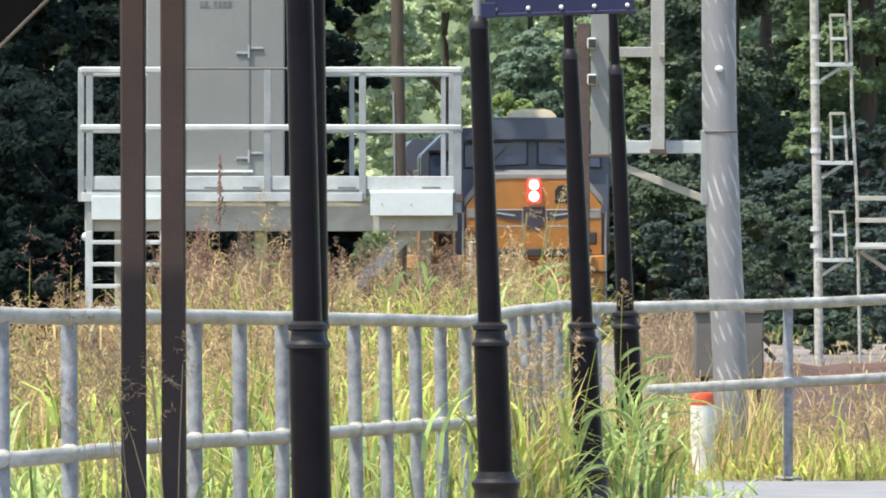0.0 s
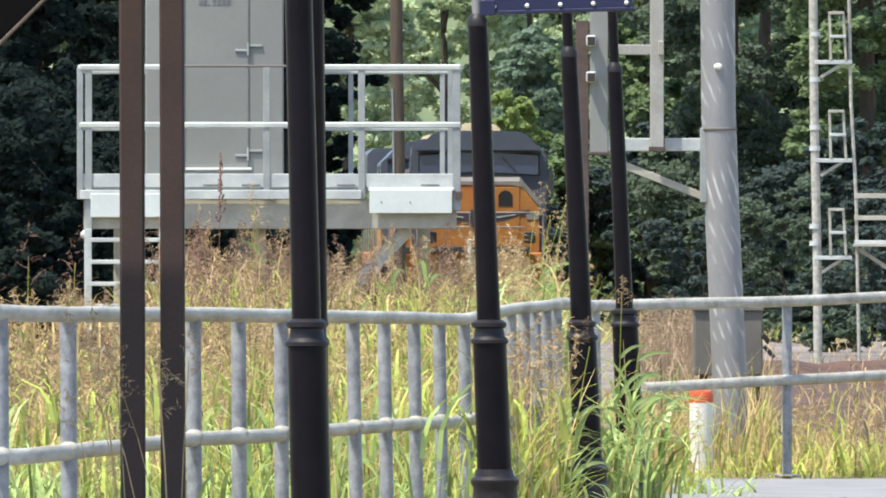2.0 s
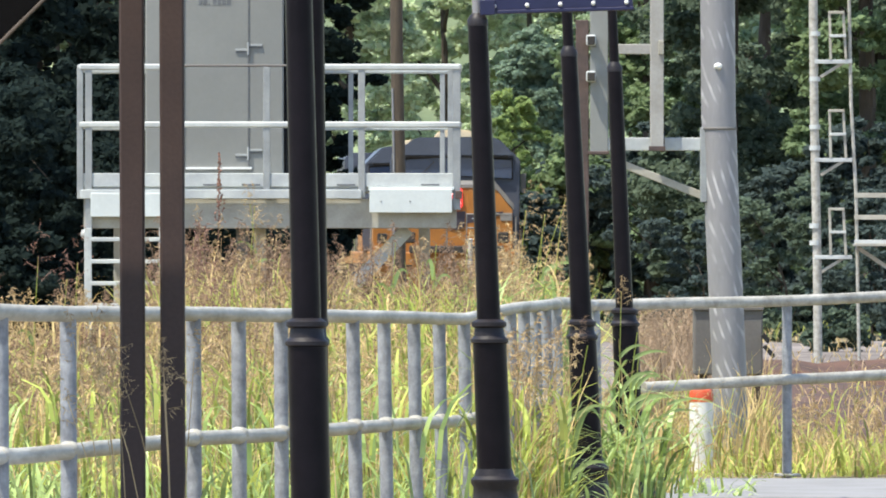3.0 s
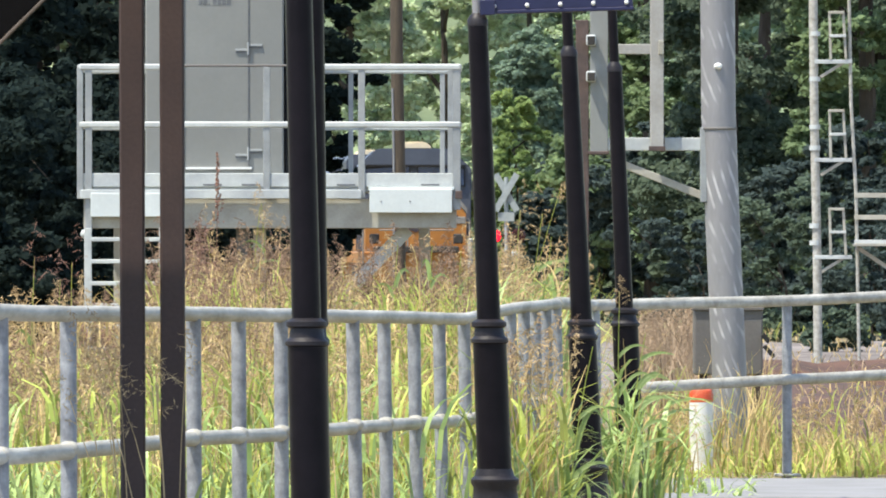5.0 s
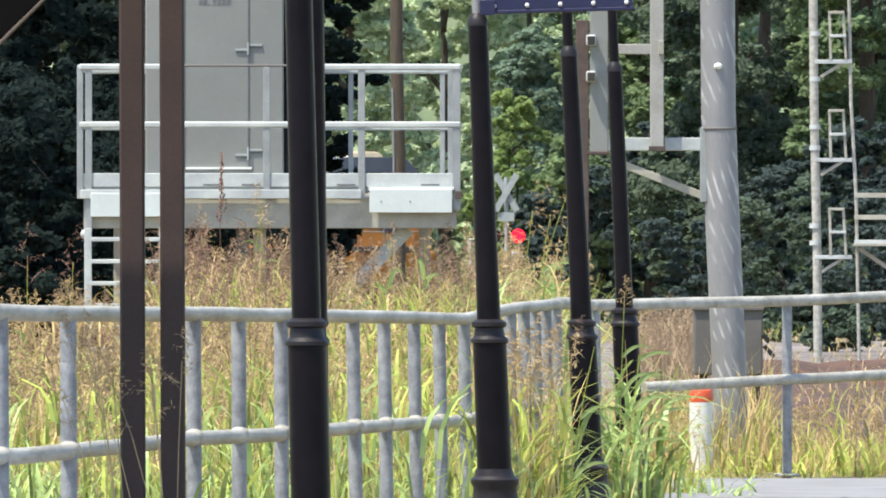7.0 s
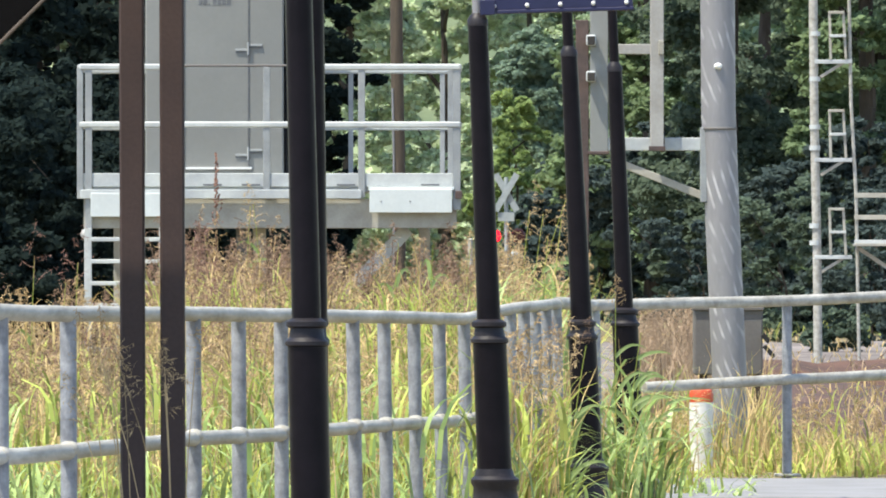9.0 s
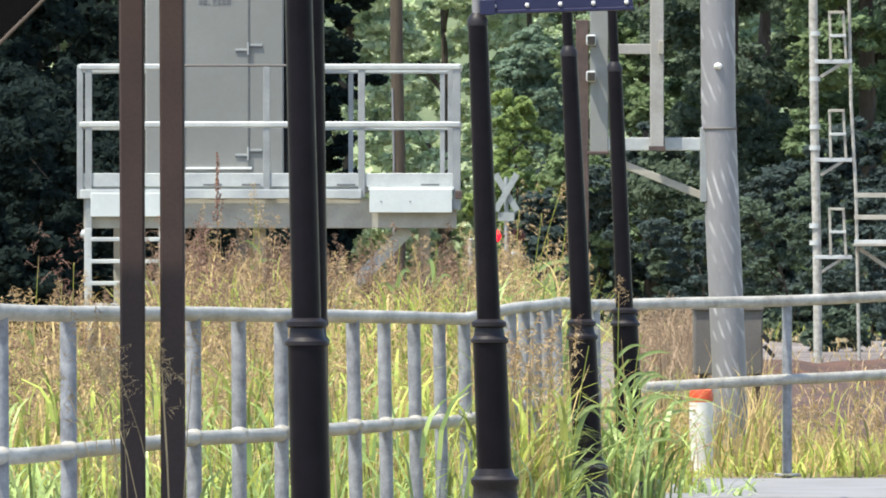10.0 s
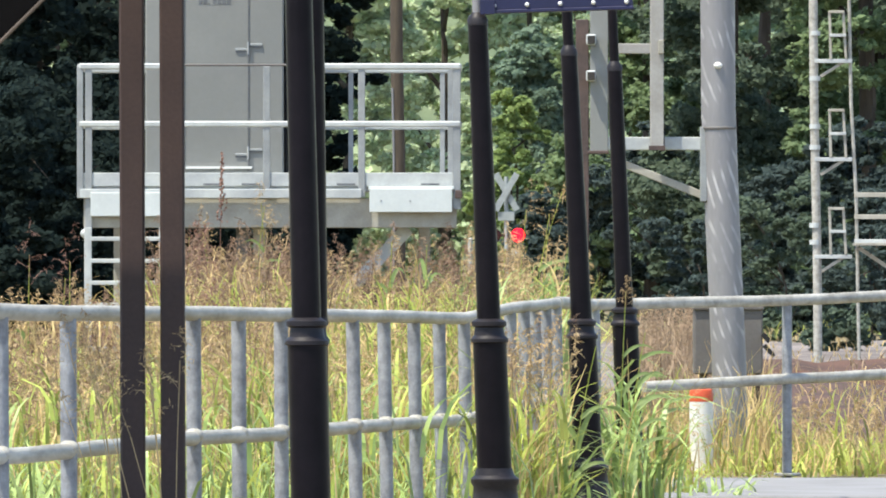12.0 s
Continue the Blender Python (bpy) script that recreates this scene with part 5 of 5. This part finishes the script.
for k, (px, py, hh) in enumerate(((-2.8933, 70.0, 1.12), (-2.636, 72.0, 1.05), (-1.6294, 70.0, 1.62), (-1.1862, 68.0, 1.6), (-0.5098, 74.0, 1.45), (-0.0933, 70.0, 1.4), (0.5537, 66.0, 1.6), (0.6685, 63.0, 1.55), (0.928, 64.0, 1.5), (-2.6547, 66.0, 1.1), (-1.4142, 74.0, 1.6), (0.0604, 68.0, 1.35))):
    clump(px, py, 5, 8, 3 if px < -0.6 else 2 if px < 0.4 else 1, 0.92 * hh if px < -0.6 else 0.82 * hh, 0.16, 220 + 5 * k, TAWNY, 1.6)
WAVING = "loose clump of green and straw grass waving among the meadow"
for k in range(22):
    y = 53.0 + (k * 7.3) % 20
    x = (-0.047 + 0.0026 * k) * y
    h = (0.75 + 0.03 * (y - 53)) * (0.95 + 0.12 * math.sin(k * 2.1))
    clump(x, y, 7, 12, 4, h, 0.2, 400 + 5 * k, WAVING, 1.8)


def stalk(x, y, h, lean, seed, label, leaves=(), head=0.0, mat=None, narrow=False, base=-0.02):
    """One tall stem with arching leaves (height share, reach in x, rise, half width) and, at its tip, a loose or narrow seed head of that length."""
    c = thing("grass_stalk", label, "grass", "single tall grass stalks", at=(x, y, base))

    def axis(f):
        return Vector((lean * h * f ** 1.7, 0.02 * math.sin(3 * f), h * f))

    part("stem", pipe([axis(k / 8) for k in range(9)], 0.0024, 5), GRASS_GREEN if not narrow else mat, c)
    for share, reach, rise, wide in leaves:
        bm, rows, root = bmesh.new(), [], axis(share)
        for k in range(9):
            f = k / 8
            p = root + Vector((reach * f, 0.03 * f, rise * (1.9 * f - 1.5 * f * f)))
            w = wide * (1 - f ** 1.8) + 0.001
            side = Vector((-0.6 * (1.9 - 3 * f) * rise, 0.3 * abs(reach), 0.9 * reach)).normalized() * w
            rows.append((bm.verts.new(p - side), bm.verts.new(p + Vector((0, 0.3 * w, 0))), bm.verts.new(p + side)))
        for p, q in zip(rows, rows[1:]):
            bm.faces.new((p[0], p[1], q[1], q[0])), bm.faces.new((p[1], p[2], q[2], q[1]))
        part("leaf", bm, GRASS_LUSH, c, smooth=True)
    if head and narrow:
        rng = np.random.default_rng(seed)
        bm = bmesh.new()
        for k in range(90):
            f = k / 90
            p = axis(1) + Vector((rng.normal(0, 0.016 * (1.2 - f)), rng.normal(0, 0.016), head * (f - 0.75)))
            bmesh.ops.create_icosphere(bm, subdivisions=1, radius=0.009 * rng.uniform(0.6, 1.2), matrix=Matrix.Translation(p))
        tagged(part("seed_spike", bm, mat, c), kind="stuff")
    elif head:
        tip = axis(1)
        panicles("seed_head", [(tip.x, tip.y, tip.z - 0.08, 0.08)], mat or SEED, seed, c, size=head, fine=0.7)
    SWAYING.append((c, (x, y, base), 0.7 if narrow else 1.2, seed * 0.7))


TALL = "tall green grass stalk with arching leaves above the fence"
HEADED = "tall grass stalk with a loose tawny seed head"
stalk(0.40, 64.0, 1.78, 0.20, 501, TALL, ((0.72, 0.24, 0.1, 0.014), (0.6, 0.16, 0.22, 0.013), (0.5, -0.14, 0.16, 0.012)), 0.12)
stalk(0.42, 63.0, 1.66, 0.06, 502, HEADED, ((0.68, 0.2, 0.12, 0.012),), 0.32)
stalk(0.50, 64.5, 1.64, 0.10, 503, HEADED, ((0.66, 0.26, 0.2, 0.014), (0.7, 0.12, 0.1, 0.01)), 0.34)
stalk(0.30, 64.0, 1.42, 0.04, 504, HEADED, ((0.74, 0.14, 0.1, 0.01),), 0.28)
stalk(0.62, 62.0, 1.60, 0.08, 505, HEADED, ((0.7, -0.14, 0.1, 0.01),), 0.26)
stalk(0.60, 66.0, 1.5, 0.05, 506, TALL, ((0.8, 0.16, 0.16, 0.016), (0.66, 0.2, 0.2, 0.015)), 0.0)
stalk(-0.36, 66.0, 1.46, 0.04, 507, TALL, ((0.8, 0.1, 0.2, 0.014), (0.76, -0.12, 0.14, 0.012)), 0.0)
stalk(-0.12, 66.0, 1.45, 0.03, 508, TALL, ((0.84, -0.05, 0.22, 0.014), (0.8, 0.12, 0.16, 0.012)), 0.0)
stalk(-0.30, 67.0, 1.34, 0.10, 509, HEADED, ((0.7, 0.14, 0.12, 0.01),), 0.22)
stalk(0.07, 65.0, 1.42, 0.05, 510, TALL, ((0.8, 0.14, 0.16, 0.016), (0.72, -0.1, 0.12, 0.012)), 0.0)
stalk(-0.55, 66.0, 1.32, -0.05, 511, HEADED, ((0.75, 0.12, 0.14, 0.012),), 0.2)
SPIKE = "tall dry grass stalk with a narrow brown seed spike"
stalk(-1.60, 72.0, 1.98, 0.01, 512, SPIKE, (), 0.5, SEED_RED, True)
stalk(-1.42, 72.0, 1.72, 0.06, 513, HEADED, ((0.74, 0.2, 0.12, 0.012),), 0.34)
stalk(-1.22, 72.0, 1.74, -0.06, 514, HEADED, ((0.8, -0.16, 0.14, 0.01),), 0.36)
stalk(-1.52, 70.0, 1.52, -0.08, 515, HEADED, (), 0.34)
stalk(-1.75, 70.0, 1.5, 0.02, 516, HEADED, (), 0.3, SEED_RED)
ROSY = "tall grass stalk with a broad rosy seed head"
stalk(-2.45, 60.0, 1.38, 0.02, 517, ROSY, ((0.62, -0.1, 0.14, 0.014),), 0.5, SEED_RED)
stalk(-2.20, 60.0, 1.34, 0.01, 518, ROSY, (), 0.5, SEED_RED)
stalk(-2.60, 58.0, 1.34, -0.03, 519, ROSY, ((0.7, 0.08, 0.14, 0.014),), 0.5, SEED_RED)
stalk(-2.32, 61.0, 1.24, 0.05, 520, ROSY, (), 0.44, SEED_RED)
stalk(0.90, 52.4, 1.2, 0.015, 521, "slender green stalk with a small rosy head beside a black post", ((0.55, 0.2, 0.2, 0.011), (0.72, 0.16, 0.1, 0.009)), 0.17, SEED)
BROAD = "broad-leaved green stalk leaning before a black post"
stalk(0.615, 50.3, 0.94, 0.12, 522, BROAD, ((0.4, 0.16, 0.42, 0.014), (0.5, -0.2, 0.2, 0.012), (0.62, 0.16, 0.1, 0.01), (0.3, 0.22, 0.14, 0.012)), 0.0)
stalk(0.95, 53.4, 0.98, 0.1, 523, BROAD, ((0.86, 0.18, 0.06, 0.011), (0.7, 0.16, 0.14, 0.012), (0.6, 0.2, 0.1, 0.012), (0.5, -0.18, 0.16, 0.012)), 0.0)
stalk(1.0, 53.8, 0.86, 0.06, 524, BROAD, ((0.8, 0.14, 0.1, 0.012), (0.66, 0.22, 0.12, 0.013), (0.5, 0.2, 0.14, 0.012), (0.4, 0.24, 0.12, 0.012)), 0.0)
stalk(1.16, 58.5, 0.75, 0.3, 525, BROAD, ((0.6, 0.2, 0.08, 0.01), (0.7, 0.26, 0.06, 0.009)), 0.0)
REDDISH = "thin tawny seed-headed grass stems in front of the shelter posts"
clump(-0.8739, 28.6, 1, 0, 6, 1.1, 0.012, 301, REDDISH, 1.0, 0.05, (0.006, 0.014), SEED)
clump(-0.7712, 28.8, 1, 0, 5, 1.06, 0.012, 302, REDDISH, 1.0, 0.05, (0.006, 0.014), SEED)


# ---- everything that moves ----
def motions():
    rows = []
    for k in range(25):
        t = k * 0.5
        y = 214.0 + 14.4 * t
        # on the curve the long frame stands across the track's chord, nose to the inside
        chord = min(1.0, max(0.0, (5.5 - t) / 2.5))
        heading = math.degrees(math.atan2(-(track_x(y + 18) - track_x(y + 3)), 15)) * (1 - 0.75 * chord)
        rows.append((t, pose(track_x(y) - 0.10 * chord, y, -0.47, 0, 0, heading)))
    walk(LOCO, rows)
    rows = []
    for k in range(25):
        t = k * 0.5
        y = 214.0 + 23.3 + 14.4 * t
        heading = math.degrees(math.atan2(-(track_x(y + 18) - track_x(y + 3)), 15))
        rows.append((t, pose(track_x(y), y, -0.47, 0, 0, heading)))
    walk(LEADER, rows)
    # the two lamps flash in turn: each drum swings its lit side, then its added dark back, to the front in place of
    # switching
    on = ((0.35, 1.0), (1.65, 2.3), (2.95, 3.58), (4.2, 4.9), (5.39, 6.15), (6.75, 7.35), (7.95, 8.55), (9.15, 9.86), (10.36, 11.1), (11.72, 12.4))
    for drum, dx in LAMPS:
        right = dx > 0
        z = drum.location.z
        angle, rows = (180.0 if right else 0.0), []
        rows.append((0.0, pose(dx, -0.08, z, 0, 0, angle)))
        for a, b in on:
            for when in (a, b):
                if when > 11.9:
                    continue
                for s in (0, 1, 2, 3):
                    rows.append((when + s / 30, pose(dx, -0.08, z, 0, 0, angle + 60 * s)))
                angle += 180
        rows.append((12.0, pose(dx, -0.08, z, 0, 0, angle)))
        walk(drum, rows)
    # breeze in the grass
    for c, at, amount, phase in SWAYING:
        rows = []
        for k in range(25):
            t = k * 0.5
            gust = math.sin(1.1 * t + phase) + 0.5 * math.sin(2.7 * t + phase * 2.1)
            rows.append((t, pose(*at, amount * 0.5 * math.cos(1.6 * t + phase), amount * gust, 0)))
        walk(c, rows)


motions()
